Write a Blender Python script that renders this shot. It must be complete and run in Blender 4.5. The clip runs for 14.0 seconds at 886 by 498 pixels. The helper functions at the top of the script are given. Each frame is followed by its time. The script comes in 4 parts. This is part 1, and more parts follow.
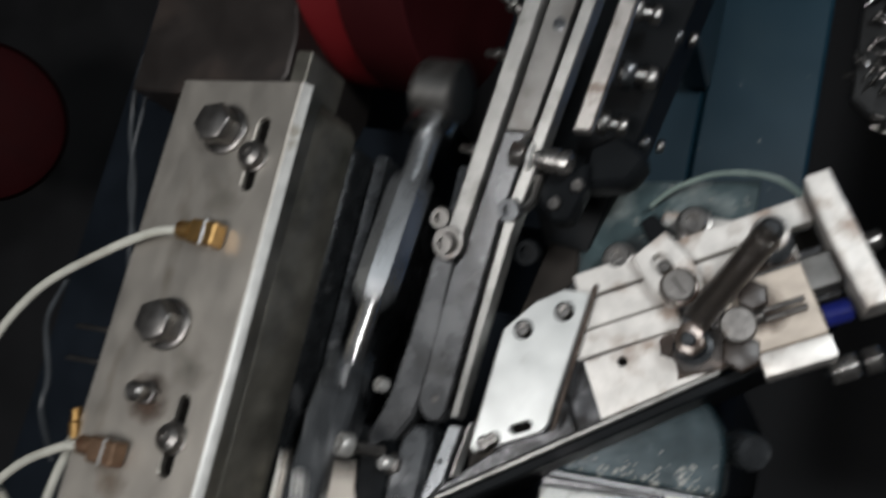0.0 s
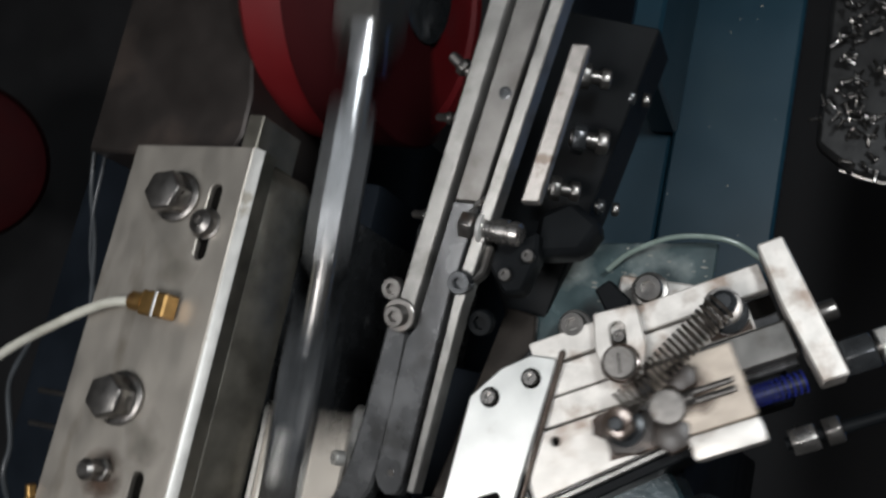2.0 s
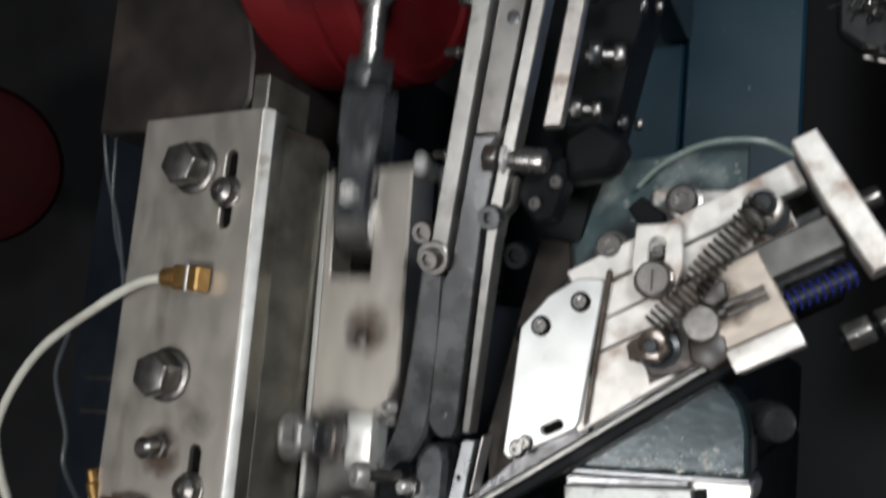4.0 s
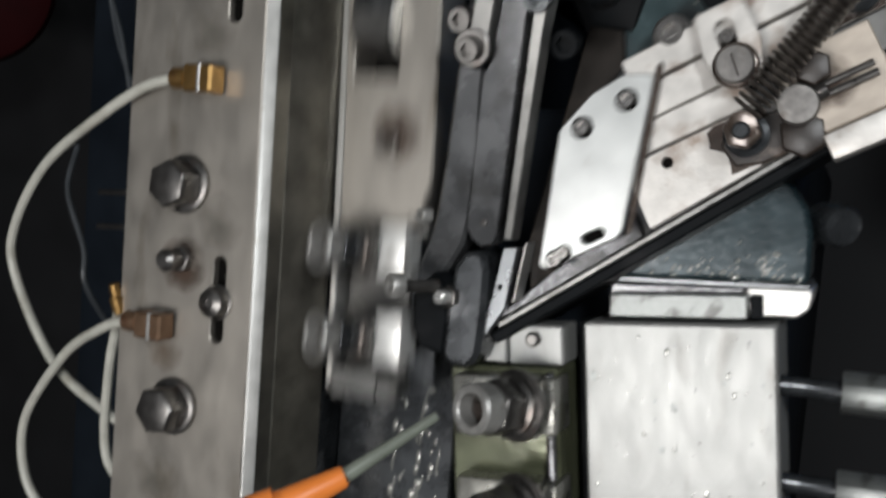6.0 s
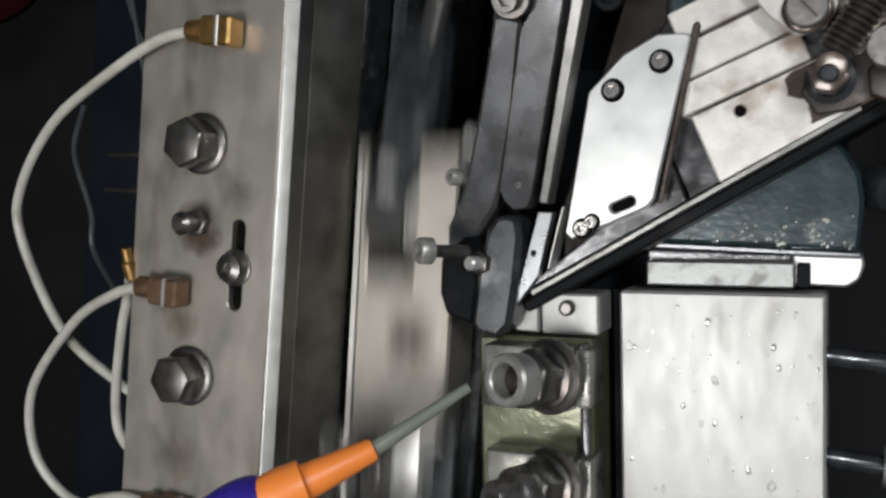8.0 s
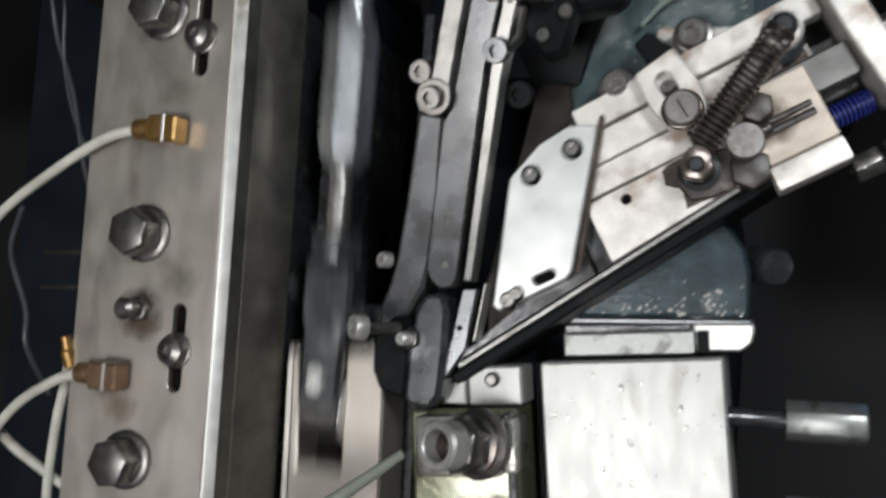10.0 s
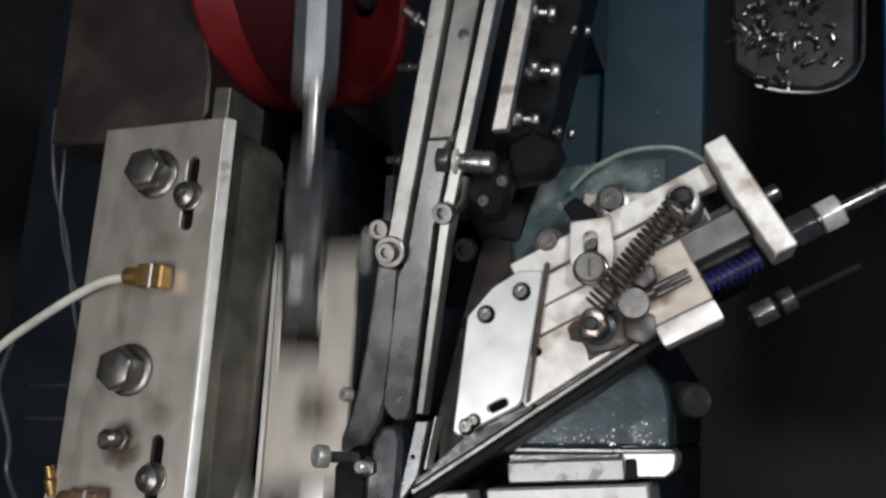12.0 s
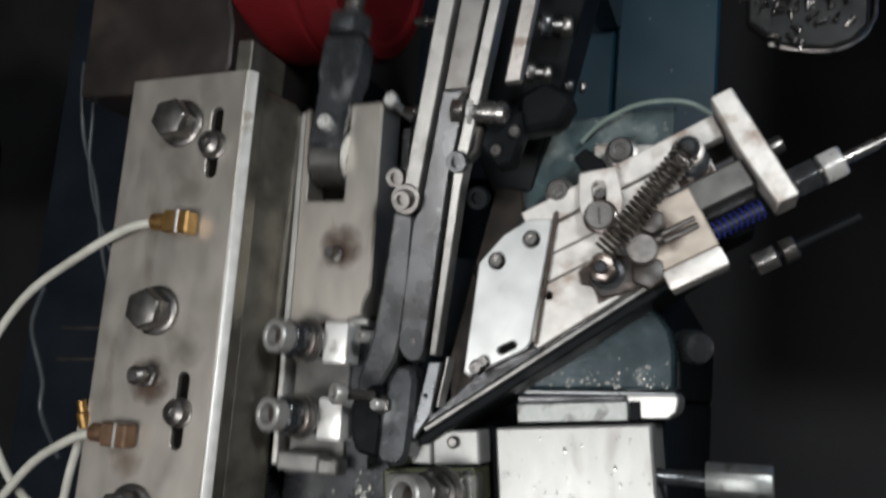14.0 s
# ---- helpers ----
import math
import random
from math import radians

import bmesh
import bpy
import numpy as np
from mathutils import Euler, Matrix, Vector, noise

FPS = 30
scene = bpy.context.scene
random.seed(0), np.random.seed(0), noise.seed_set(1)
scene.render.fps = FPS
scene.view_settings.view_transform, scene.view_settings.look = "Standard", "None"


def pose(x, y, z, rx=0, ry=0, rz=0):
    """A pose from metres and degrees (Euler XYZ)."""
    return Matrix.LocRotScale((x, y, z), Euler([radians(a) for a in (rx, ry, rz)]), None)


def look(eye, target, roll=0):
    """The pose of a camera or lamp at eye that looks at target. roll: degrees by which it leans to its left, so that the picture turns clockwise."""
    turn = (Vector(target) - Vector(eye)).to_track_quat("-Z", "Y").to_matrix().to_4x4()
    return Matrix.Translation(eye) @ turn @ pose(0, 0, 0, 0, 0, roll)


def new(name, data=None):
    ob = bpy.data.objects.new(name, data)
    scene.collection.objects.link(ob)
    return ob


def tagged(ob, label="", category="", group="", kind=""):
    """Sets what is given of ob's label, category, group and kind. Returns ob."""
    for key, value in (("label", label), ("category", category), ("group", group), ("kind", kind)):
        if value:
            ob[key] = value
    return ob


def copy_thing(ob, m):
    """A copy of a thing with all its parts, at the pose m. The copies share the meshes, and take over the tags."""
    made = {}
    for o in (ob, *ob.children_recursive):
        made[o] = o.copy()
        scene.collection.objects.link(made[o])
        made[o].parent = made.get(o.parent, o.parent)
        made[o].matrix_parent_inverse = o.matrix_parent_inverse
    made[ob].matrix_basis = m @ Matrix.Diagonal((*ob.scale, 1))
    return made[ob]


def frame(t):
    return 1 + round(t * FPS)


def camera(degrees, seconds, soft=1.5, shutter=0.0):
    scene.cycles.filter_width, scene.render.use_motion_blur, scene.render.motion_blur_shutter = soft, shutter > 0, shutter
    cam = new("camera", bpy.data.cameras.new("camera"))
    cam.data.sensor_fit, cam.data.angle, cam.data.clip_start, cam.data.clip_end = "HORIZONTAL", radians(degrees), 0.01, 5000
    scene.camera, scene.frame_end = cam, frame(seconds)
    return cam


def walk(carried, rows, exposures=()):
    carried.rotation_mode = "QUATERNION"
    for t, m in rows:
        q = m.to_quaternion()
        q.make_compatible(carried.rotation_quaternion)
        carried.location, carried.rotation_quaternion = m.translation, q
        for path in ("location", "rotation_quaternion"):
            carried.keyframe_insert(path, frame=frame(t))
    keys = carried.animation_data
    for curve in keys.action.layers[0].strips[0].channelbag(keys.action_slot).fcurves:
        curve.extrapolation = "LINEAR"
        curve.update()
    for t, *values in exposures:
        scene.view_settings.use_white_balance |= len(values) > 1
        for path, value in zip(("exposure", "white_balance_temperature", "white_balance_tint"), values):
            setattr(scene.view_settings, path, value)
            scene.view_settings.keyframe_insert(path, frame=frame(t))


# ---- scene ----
cam = camera(54.0, 14.0, soft=2.6, shutter=1.4)
PATH = [
    (0, (0.294, 0.096, 0.355), (-0.507, 0.451, -1.442), -54.7),
    (0.5, (0.295, 0.109, 0.358), (-0.453, 0.504, -1.454), -49.9),
    (1, (0.302, 0.121, 0.356), (-0.464, 0.506, -1.451), -50.4),
    (1.5, (0.307, 0.129, 0.352), (-0.495, 0.481, -1.446), -53.4),
    (2, (0.308, 0.13, 0.347), (-0.5, 0.501, -1.444), -55.3),
    (4.5, (0.301, 0.124, 0.338), (-0.545, 0.266, -1.468), -76.7),
    (5, (0.299, 0.118, 0.331), (-0.525, 0.142, -1.491), -84.3),
    (5.5, (0.291, 0.118, 0.323), (-0.537, 0.057, -1.497), -89.7),
    (6, (0.278, 0.116, 0.317), (-0.557, -0.036, -1.494), -94.7),
    (6.5, (0.267, 0.111, 0.311), (-0.567, -0.112, -1.492), -98.4),
    (7, (0.26, 0.114, 0.308), (-0.566, -0.159, -1.493), -101.2),
    (7.5, (0.258, 0.113, 0.305), (-0.572, -0.143, -1.497), -100.3),
    (10, (0.268, 0.091, 0.335), (-0.414, 0.176, -1.543), -79.2),
    (10.5, (0.276, 0.094, 0.343), (-0.388, 0.241, -1.538), -74.2),
    (11, (0.282, 0.097, 0.356), (-0.369, 0.302, -1.524), -69.2),
    (11.5, (0.285, 0.096, 0.367), (-0.357, 0.381, -1.506), -63.1),
    (12, (0.294, 0.095, 0.381), (-0.34, 0.466, -1.479), -57.3),
    (12.5, (0.298, 0.092, 0.39), (-0.338, 0.471, -1.468), -56.6),
    (13, (0.304, 0.084, 0.397), (-0.345, 0.464, -1.456), -56.8),
    (13.5, (0.305, 0.078, 0.4), (-0.367, 0.443, -1.448), -58.2),
    (14, (0.302, 0.082, 0.394), (-0.371, 0.378, -1.466), -62.8),
]
walk(cam, [(t, look(eye, target, roll)) for t, eye, target, roll in PATH],
     [(0.0, -0.24), (0.6, -0.24), (2.0, -0.08), (4.3, -0.01), (5.0, -0.05), (5.5, -0.17), (6.0, -0.28), (6.8, -0.32), (7.7, -0.26), (9.8, -0.02), (11.5, -0.10), (12.3, -0.13), (13.2, -0.12), (14.0, -0.08)])

# ---- world and light ----
world = bpy.data.worlds.new("world")
scene.world = world
world.use_nodes = True
wbg = world.node_tree.nodes["Background"]
wbg.inputs["Color"].default_value = (0.72, 0.88, 1.0, 1)
wbg.inputs["Strength"].default_value = 0.044


def area_lamp(name, eye, target, sx, sy, power, colour):
    data = bpy.data.lights.new(name, "AREA")
    data.shape, data.size, data.size_y, data.energy, data.color = "RECTANGLE", sx, sy, power, colour
    ob = new(name, data)
    ob.matrix_world = look(eye, target)
    return ob


area_lamp("workshop_lamp", (0.06, -0.20, 1.05), (0.12, 0.1, 0), 0.5, 0.25, 8.3, (1.0, 0.985, 0.98))
# Added fill without a known fixture; lifts the dark areas evenly.
area_lamp("ambient_fill", (0.0, 0.0, 1.80), (0.0, 0.0, 0.0), 2.2, 2.2, 6.5, (0.9, 0.95, 1.0))
# Unseen extra light, added to brighten the feed table side.
area_lamp("feeder_fill", (0.60, 0.38, 0.70), (0.22, 0.14, -0.03), 0.14, 0.14, 5.5, (0.93, 0.97, 1.0))


# ---- materials ----
def mat(name, colour, rough=0.4, metal=0.0, dark=0.6, scale=60.0, bump=0.05, grain=900.0, stain=None, stain_at=0.6, spread=0.12,
        stretch=(1, 1, 1), clear=0.0, spec=0.5):
    """A surface with grain, blotches and an oily or rusty stain of a second colour."""
    m = bpy.data.materials.new(name)
    m.use_nodes = True
    nt, n, l = m.node_tree, m.node_tree.nodes, m.node_tree.links
    b = n["Principled BSDF"]
    tc = n.new("ShaderNodeTexCoord")
    mp = n.new("ShaderNodeMapping")
    mp.inputs["Scale"].default_value = stretch
    l.new(tc.outputs["Object"], mp.inputs["Vector"])
    big, fine, st = n.new("ShaderNodeTexNoise"), n.new("ShaderNodeTexNoise"), n.new("ShaderNodeTexNoise")
    for k, s, d in ((big, scale, 5), (fine, grain, 2), (st, scale * 0.55, 6)):
        k.inputs["Scale"].default_value, k.inputs["Detail"].default_value = s, d
        l.new(mp.outputs[0], k.inputs["Vector"])
    r = n.new("ShaderNodeValToRGB")
    r.color_ramp.elements[0].position, r.color_ramp.elements[1].position = 0.3, 0.72
    r.color_ramp.elements[0].color = (*[c * dark for c in colour], 1)
    r.color_ramp.elements[1].color = (*colour, 1)
    l.new(big.outputs["Fac"], r.inputs[0])
    out = r.outputs[0]
    if stain:
        rs = n.new("ShaderNodeValToRGB")
        rs.color_ramp.elements[0].position, rs.color_ramp.elements[1].position = stain_at, min(1, stain_at + spread)
        l.new(st.outputs["Fac"], rs.inputs[0])
        mx = n.new("ShaderNodeMix")
        mx.data_type = "RGBA"
        l.new(rs.outputs[0], mx.inputs[0])
        l.new(out, mx.inputs[6])
        mx.inputs[7].default_value = (*stain, 1)
        out = mx.outputs[2]
    l.new(out, b.inputs["Base Color"])
    b.inputs["Metallic"].default_value = metal
    mr = n.new("ShaderNodeMapRange")
    mr.inputs["To Min"].default_value, mr.inputs["To Max"].default_value = max(0.03, rough - 0.14), min(1, rough + 0.14)
    l.new(big.outputs["Fac"], mr.inputs["Value"])
    l.new(mr.outputs[0], b.inputs["Roughness"])
    b.inputs["Coat Weight"].default_value = clear
    b.inputs["Specular IOR Level"].default_value = spec
    b.inputs["Coat Roughness"].default_value = 0.08
    bp = n.new("ShaderNodeBump")
    bp.inputs["Strength"].default_value, bp.inputs["Distance"].default_value = bump, 0.001
    l.new(fine.outputs["Fac"], bp.inputs["Height"])
    l.new(bp.outputs[0], b.inputs["Normal"])
    return m


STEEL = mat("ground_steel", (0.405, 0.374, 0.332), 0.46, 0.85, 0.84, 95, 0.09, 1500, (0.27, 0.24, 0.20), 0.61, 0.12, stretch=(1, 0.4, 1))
STEEL_SIDE = mat("dark_side_steel", (0.24, 0.225, 0.19), 0.42, 0.8, 0.55, 55, 0.08, 900, (0.08, 0.08, 0.065), 0.52, 0.2)
MILLED = mat("milled_steel", (0.58, 0.57, 0.545), 0.36, 0.75, 0.8, 60, 0.06, 1200, (0.30, 0.27, 0.23), 0.63, 0.12)
PALE = mat("pale_machined_steel", (0.66, 0.63, 0.59), 0.42, 0.35, 0.74, 120, 0.10, 800, (0.28, 0.22, 0.18), 0.52, 0.17)
SATIN = mat("satin_plate", (0.72, 0.73, 0.71), 0.34, 0.6, 0.82, 60, 0.06, 1200, (0.40, 0.385, 0.36), 0.60, 0.14)
BLOCKM = mat("wet_block_steel", (0.36, 0.36, 0.345), 0.40, 0.45, 0.80, 130, 0.05, 900, (0.26, 0.255, 0.24), 0.56, 0.12, stretch=(1, 0.4, 1))
CHROME = mat("polished_steel", (0.70, 0.71, 0.72), 0.18, 1.0, 0.8, 80, 0.02, 600)
BOLT = mat("bolt_steel", (0.20, 0.19, 0.18), 0.32, 0.9, 0.65, 150, 0.08, 1200, (0.16, 0.12, 0.10), 0.6, 0.15)
BOLT_BRIGHT = mat("zinc_bolt", (0.74, 0.73, 0.70), 0.30, 0.6, 0.75, 180, 0.06, 1200)
OXIDE = mat("black_oxide_steel", (0.055, 0.059, 0.063), 0.27, 0.5, 0.5, 80, 0.06, 900, (0.17, 0.172, 0.175), 0.60, 0.10, clear=0.3)
GREY_BAR = mat("dark_grey_steel", (0.17, 0.165, 0.157), 0.36, 0.85, 0.6, 60, 0.05, 800, (0.07, 0.062, 0.055), 0.54, 0.15)
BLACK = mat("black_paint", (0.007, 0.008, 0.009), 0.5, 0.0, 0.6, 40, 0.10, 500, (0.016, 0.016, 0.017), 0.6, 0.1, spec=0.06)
CAST = mat("dark_machine_paint", (0.012, 0.016, 0.022), 0.5, 0.0, 0.6, 18, 0.15, 300, (0.014, 0.015, 0.017), 0.62, 0.1, spec=0.1)
TEAL = mat("teal_paint", (0.004, 0.026, 0.042), 0.42, 0.0, 0.75, 14, 0.06, 300, (0.01, 0.03, 0.04), 0.6, 0.2)
TEAL_OIL = mat("oily_teal_casting", (0.030, 0.052, 0.060), 0.22, 0.2, 0.5, 60, 0.16, 350, (0.17, 0.185, 0.18), 0.57, 0.14, clear=0.5)
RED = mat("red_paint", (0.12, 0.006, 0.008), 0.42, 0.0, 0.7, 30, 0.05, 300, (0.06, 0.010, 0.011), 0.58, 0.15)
BRASS = mat("aged_brass", (0.42, 0.25, 0.09), 0.34, 0.85, 0.6, 150, 0.06, 900, (0.18, 0.09, 0.04), 0.58, 0.15)
RUST = mat("rusty_brass", (0.26, 0.16, 0.10), 0.42, 0.7, 0.6, 150, 0.06, 900, (0.12, 0.06, 0.035), 0.55, 0.15)
NYLON = mat("white_nylon_tube", (0.50, 0.49, 0.43), 0.36, 0.0, 0.75, 90, 0.05, 500, (0.30, 0.28, 0.23), 0.55, 0.15)
HOSE_DARK = mat("grey_hose", (0.05, 0.055, 0.06), 0.35, 0.0, 0.7, 60, 0.03, 500)
ORANGE = mat("orange_plastic", (0.85, 0.24, 0.045), 0.42, 0.0, 0.9, 50, 0.04, 700)
VIOLET = mat("blue_plastic", (0.032, 0.02, 0.23), 0.25, 0.0, 0.9, 50, 0.04, 700)
NOZZLE = mat("cloudy_nozzle", (0.22, 0.24, 0.20), 0.32, 0.1, 0.8, 60, 0.04, 700)
BLUE_SPRING = mat("blue_enamel", (0.015, 0.024, 0.20), 0.35, 0.2, 0.7, 200, 0.03, 700)
SPRING = mat("dark_spring_steel", (0.19, 0.165, 0.145), 0.32, 0.9, 0.6, 200, 0.05, 900, clear=0.3)
OILY = mat("cutting_oil_film", (0.20, 0.21, 0.13), 0.15, 0.4, 0.7, 50, 0.12, 300, (0.08, 0.085, 0.05), 0.5, 0.2, clear=0.6)
SHEET = mat("cloudy_guard_sheet", (0.045, 0.068, 0.072), 0.24, 0.0, 0.6, 70, 0.25, 260, (0.15, 0.17, 0.165), 0.50, 0.18, clear=0.3)
CONCRETE = mat("dark_concrete", (0.022, 0.022, 0.024), 0.8, 0.0, 0.6, 8, 0.3, 200, (0.025, 0.025, 0.025), 0.55, 0.2)
BRIGHT_BLUE = mat("blue_sheet", (0.03, 0.22, 0.62), 0.5, 0.0, 0.9, 10, 0.03, 200)
# Near-black holds the shade of holes and recesses along with their oil.
HOLE = mat("oily_hole_shade", (0.004, 0.0035, 0.003), 0.8, 0.0, 0.7, 90, 0.02, 500, spec=0.05)
GREY_BLUE = mat("grey_blue_steel", (0.31, 0.32, 0.33), 0.3, 0.8, 0.7, 60, 0.05, 700)


BRIGHT_CLAMP = mat("bright_ground_steel", (0.74, 0.73, 0.70), 0.34, 0.4, 0.85, 120, 0.06, 900, (0.34, 0.32, 0.29), 0.60, 0.08)
WETJAW = mat("wet_worn_steel", (0.42, 0.41, 0.37), 0.30, 0.75, 0.55, 110, 0.10, 500, (0.16, 0.16, 0.12), 0.54, 0.10, clear=0.4)
OILNUT = mat("oil_brown_steel", (0.034, 0.025, 0.020), 0.42, 0.0, 0.55, 150, 0.08, 700, (0.11, 0.085, 0.07), 0.6, 0.08)
RINGM = mat("worn_bright_steel", (0.40, 0.39, 0.37), 0.36, 0.55, 0.7, 200, 0.08, 900, (0.25, 0.235, 0.21), 0.62, 0.08)
OILSTEEL = mat("oiled_dark_steel", (0.125, 0.127, 0.13), 0.27, 0.6, 0.6, 70, 0.08, 800, (0.06, 0.06, 0.06), 0.54, 0.10, clear=0.3)
EDGEM = mat("pale_edge_steel", (0.60, 0.59, 0.56), 0.40, 0.40, 0.82, 120, 0.06, 1000, (0.36, 0.33, 0.28), 0.63, 0.08)
RUSTDOOR = mat("rusty_brown_paint", (0.085, 0.042, 0.030), 0.6, 0.0, 0.4, 25, 0.2, 300, (0.03, 0.018, 0.014), 0.52, 0.12, spec=0.2)
# RED darkened: shade on motor and wheel is put into this colour.
SHADED_RED = mat("shaded_red_paint", (0.030, 0.003, 0.004), 0.7, 0.0, 0.7, 20, 0.05, 300, (0.025, 0.003, 0.003), 0.55, 0.2, spec=0.1)
RAIL = mat("worn_rail_steel", (0.28, 0.275, 0.262), 0.36, 0.8, 0.7, 90, 0.10, 700, (0.13, 0.125, 0.115), 0.56, 0.13)
KNOBM = mat("pale_grey_steel", (0.27, 0.255, 0.24), 0.36, 0.7, 0.6, 190, 0.10, 700, (0.11, 0.09, 0.075), 0.54, 0.12)
STUD = mat("stud_steel", (0.36, 0.345, 0.33), 0.27, 0.9, 0.6, 150, 0.05, 900, (0.14, 0.12, 0.10), 0.58, 0.15)
WETBED = mat("wet_dark_bed", (0.15, 0.15, 0.155), 0.2, 0.75, 0.5, 150, 0.12, 500, (0.04, 0.038, 0.036), 0.5, 0.15, clear=0.4)
WALL = mat("grey_wall_paint", (0.22, 0.22, 0.21), 0.8, 0.0, 0.85, 2, 0.1, 80, (0.15, 0.15, 0.145), 0.6, 0.2)
RUSTY = mat("dull_brown_steel", (0.043, 0.036, 0.033), 0.45, 0.6, 0.6, 30, 0.08, 600, (0.08, 0.06, 0.05), 0.55, 0.2)
BROWN = mat("brown_stained_sheet", (0.022, 0.018, 0.015), 0.45, 0.2, 0.5, 60, 0.10, 600, (0.050, 0.040, 0.033), 0.55, 0.15, spec=0.2)
STAIN = mat("brown_oil_stain", (0.10, 0.075, 0.06), 0.22, 0.4, 0.6, 120, 0.05, 600, (0.05, 0.03, 0.022), 0.5, 0.2, clear=0.4)
TAN = mat("oil_stained_tan_steel", (0.50, 0.43, 0.36), 0.4, 0.35, 0.72, 120, 0.09, 800, (0.17, 0.12, 0.09), 0.52, 0.16, stretch=(0.45, 1, 1))
NYLON_GREEN = mat("greenish_clear_tube", (0.15, 0.19, 0.17), 0.25, 0.0, 0.8, 60, 0.03, 500)
GREYPACK = mat("mottled_grey_steel", (0.26, 0.27, 0.26), 0.38, 0.7, 0.7, 160, 0.1, 700, (0.12, 0.12, 0.115), 0.55, 0.1)
DROP = mat("oil_drop", (0.26, 0.26, 0.235), 0.08, 0.3, 0.8, 200, 0.0, 700, clear=0.8)
TRAYM = mat("dark_oily_tray", (0.03, 0.03, 0.03), 0.35, 0.5, 0.6, 60, 0.12, 500, (0.012, 0.012, 0.012), 0.55, 0.15)
SCREWM = mat("oily_screw_steel", (0.22, 0.21, 0.20), 0.25, 0.95, 0.5, 200, 0.03, 700)


def blot_mat(name, colour, radius, rough=0.3, strength=1.5):
    """A thin stain that fades out unevenly towards a radius."""
    m = bpy.data.materials.new(name)
    m.use_nodes = True
    n, l = m.node_tree.nodes, m.node_tree.links
    b, out = n["Principled BSDF"], n["Material Output"]
    b.inputs["Base Color"].default_value = (*colour, 1)
    b.inputs["Roughness"].default_value = rough
    tc, ln, mr, nz, mu, cl = (n.new(k) for k in ("ShaderNodeTexCoord", "ShaderNodeVectorMath", "ShaderNodeMapRange", "ShaderNodeTexNoise", "ShaderNodeMath", "ShaderNodeMath"))
    ln.operation = "LENGTH"
    l.new(tc.outputs["Object"], ln.inputs[0])
    l.new(ln.outputs["Value"], mr.inputs["Value"])
    mr.inputs["From Min"].default_value, mr.inputs["From Max"].default_value = 0.0, radius
    mr.inputs["To Min"].default_value, mr.inputs["To Max"].default_value = strength, 0.0
    nz.inputs["Scale"].default_value, nz.inputs["Detail"].default_value = 1.6 / radius, 5
    l.new(tc.outputs["Object"], nz.inputs["Vector"])
    mu.operation, mu.use_clamp = "MULTIPLY", True
    l.new(mr.outputs[0], mu.inputs[0])
    l.new(nz.outputs["Fac"], mu.inputs[1])
    cl.operation, cl.use_clamp = "MULTIPLY_ADD", True
    cl.inputs[1].default_value, cl.inputs[2].default_value = 1.5, -0.22
    l.new(mu.outputs[0], cl.inputs[0])
    tr, mx = n.new("ShaderNodeBsdfTransparent"), n.new("ShaderNodeMixShader")
    l.new(cl.outputs[0], mx.inputs[0])
    l.new(tr.outputs[0], mx.inputs[1])
    l.new(b.outputs[0], mx.inputs[2])
    l.new(mx.outputs[0], out.inputs["Surface"])
    return m


BLOT = blot_mat("brown_oil_smear", (0.085, 0.055, 0.04), 0.019, 0.3, 1.2)
RUST_BLOT = blot_mat("rusty_smear", (0.14, 0.095, 0.06), 0.024, 0.4, 0.62)
GREY_BLOT = blot_mat("grey_oil_smear", (0.12, 0.11, 0.09), 0.030, 0.35, 0.55)


# ---- builders ----
def mesh(bm, name, material):
    me = bpy.data.meshes.new(name)
    bm.normal_update()
    bm.to_mesh(me)
    bm.free()
    me.materials.append(material)
    for p in me.polygons:
        p.use_smooth = False
    return me


def smooth(ob, angle=35):
    me = ob.data
    for p in me.polygons:
        p.use_smooth = True
    bm = bmesh.new()
    bm.from_mesh(me)
    for e in bm.edges:
        if len(e.link_faces) == 2 and e.calc_face_angle(0) > radians(angle):
            e.smooth = False
    bm.to_mesh(me)
    bm.free()
    return ob


def part(name, bm, material, parent, label="", at=None):
    ob = new(name, mesh(bm, name, material))
    smooth(ob)
    if parent:
        ob.parent = parent
    if at is not None:
        ob.matrix_local = at
    if label:
        ob["label"] = label
    return ob


def thing(name, m, label, category, group="", kind=""):
    ob = new(name)
    ob.empty_display_size = 0.01
    ob.matrix_world = m
    return tagged(ob, label, category, group, kind)


def bevelled(bm, w, seg=1, angle=30):
    if w > 0:
        es = [e for e in bm.edges if len(e.link_faces) == 2 and e.calc_face_angle(0) > radians(angle)]
        bmesh.ops.bevel(bm, geom=es, offset=w, segments=seg, profile=0.6, affect="EDGES", clamp_overlap=True)
    return bm


def box(x0, x1, y0, y1, z0, z1, bev=0.0006, seg=1, bm=None):
    bm = bm or bmesh.new()
    r = bmesh.ops.create_cube(bm, size=1)
    for v in r["verts"]:
        v.co = Vector((x0 + (v.co.x + 0.5) * (x1 - x0), y0 + (v.co.y + 0.5) * (y1 - y0), z0 + (v.co.z + 0.5) * (z1 - z0)))
    return bevelled(bm, bev, seg)


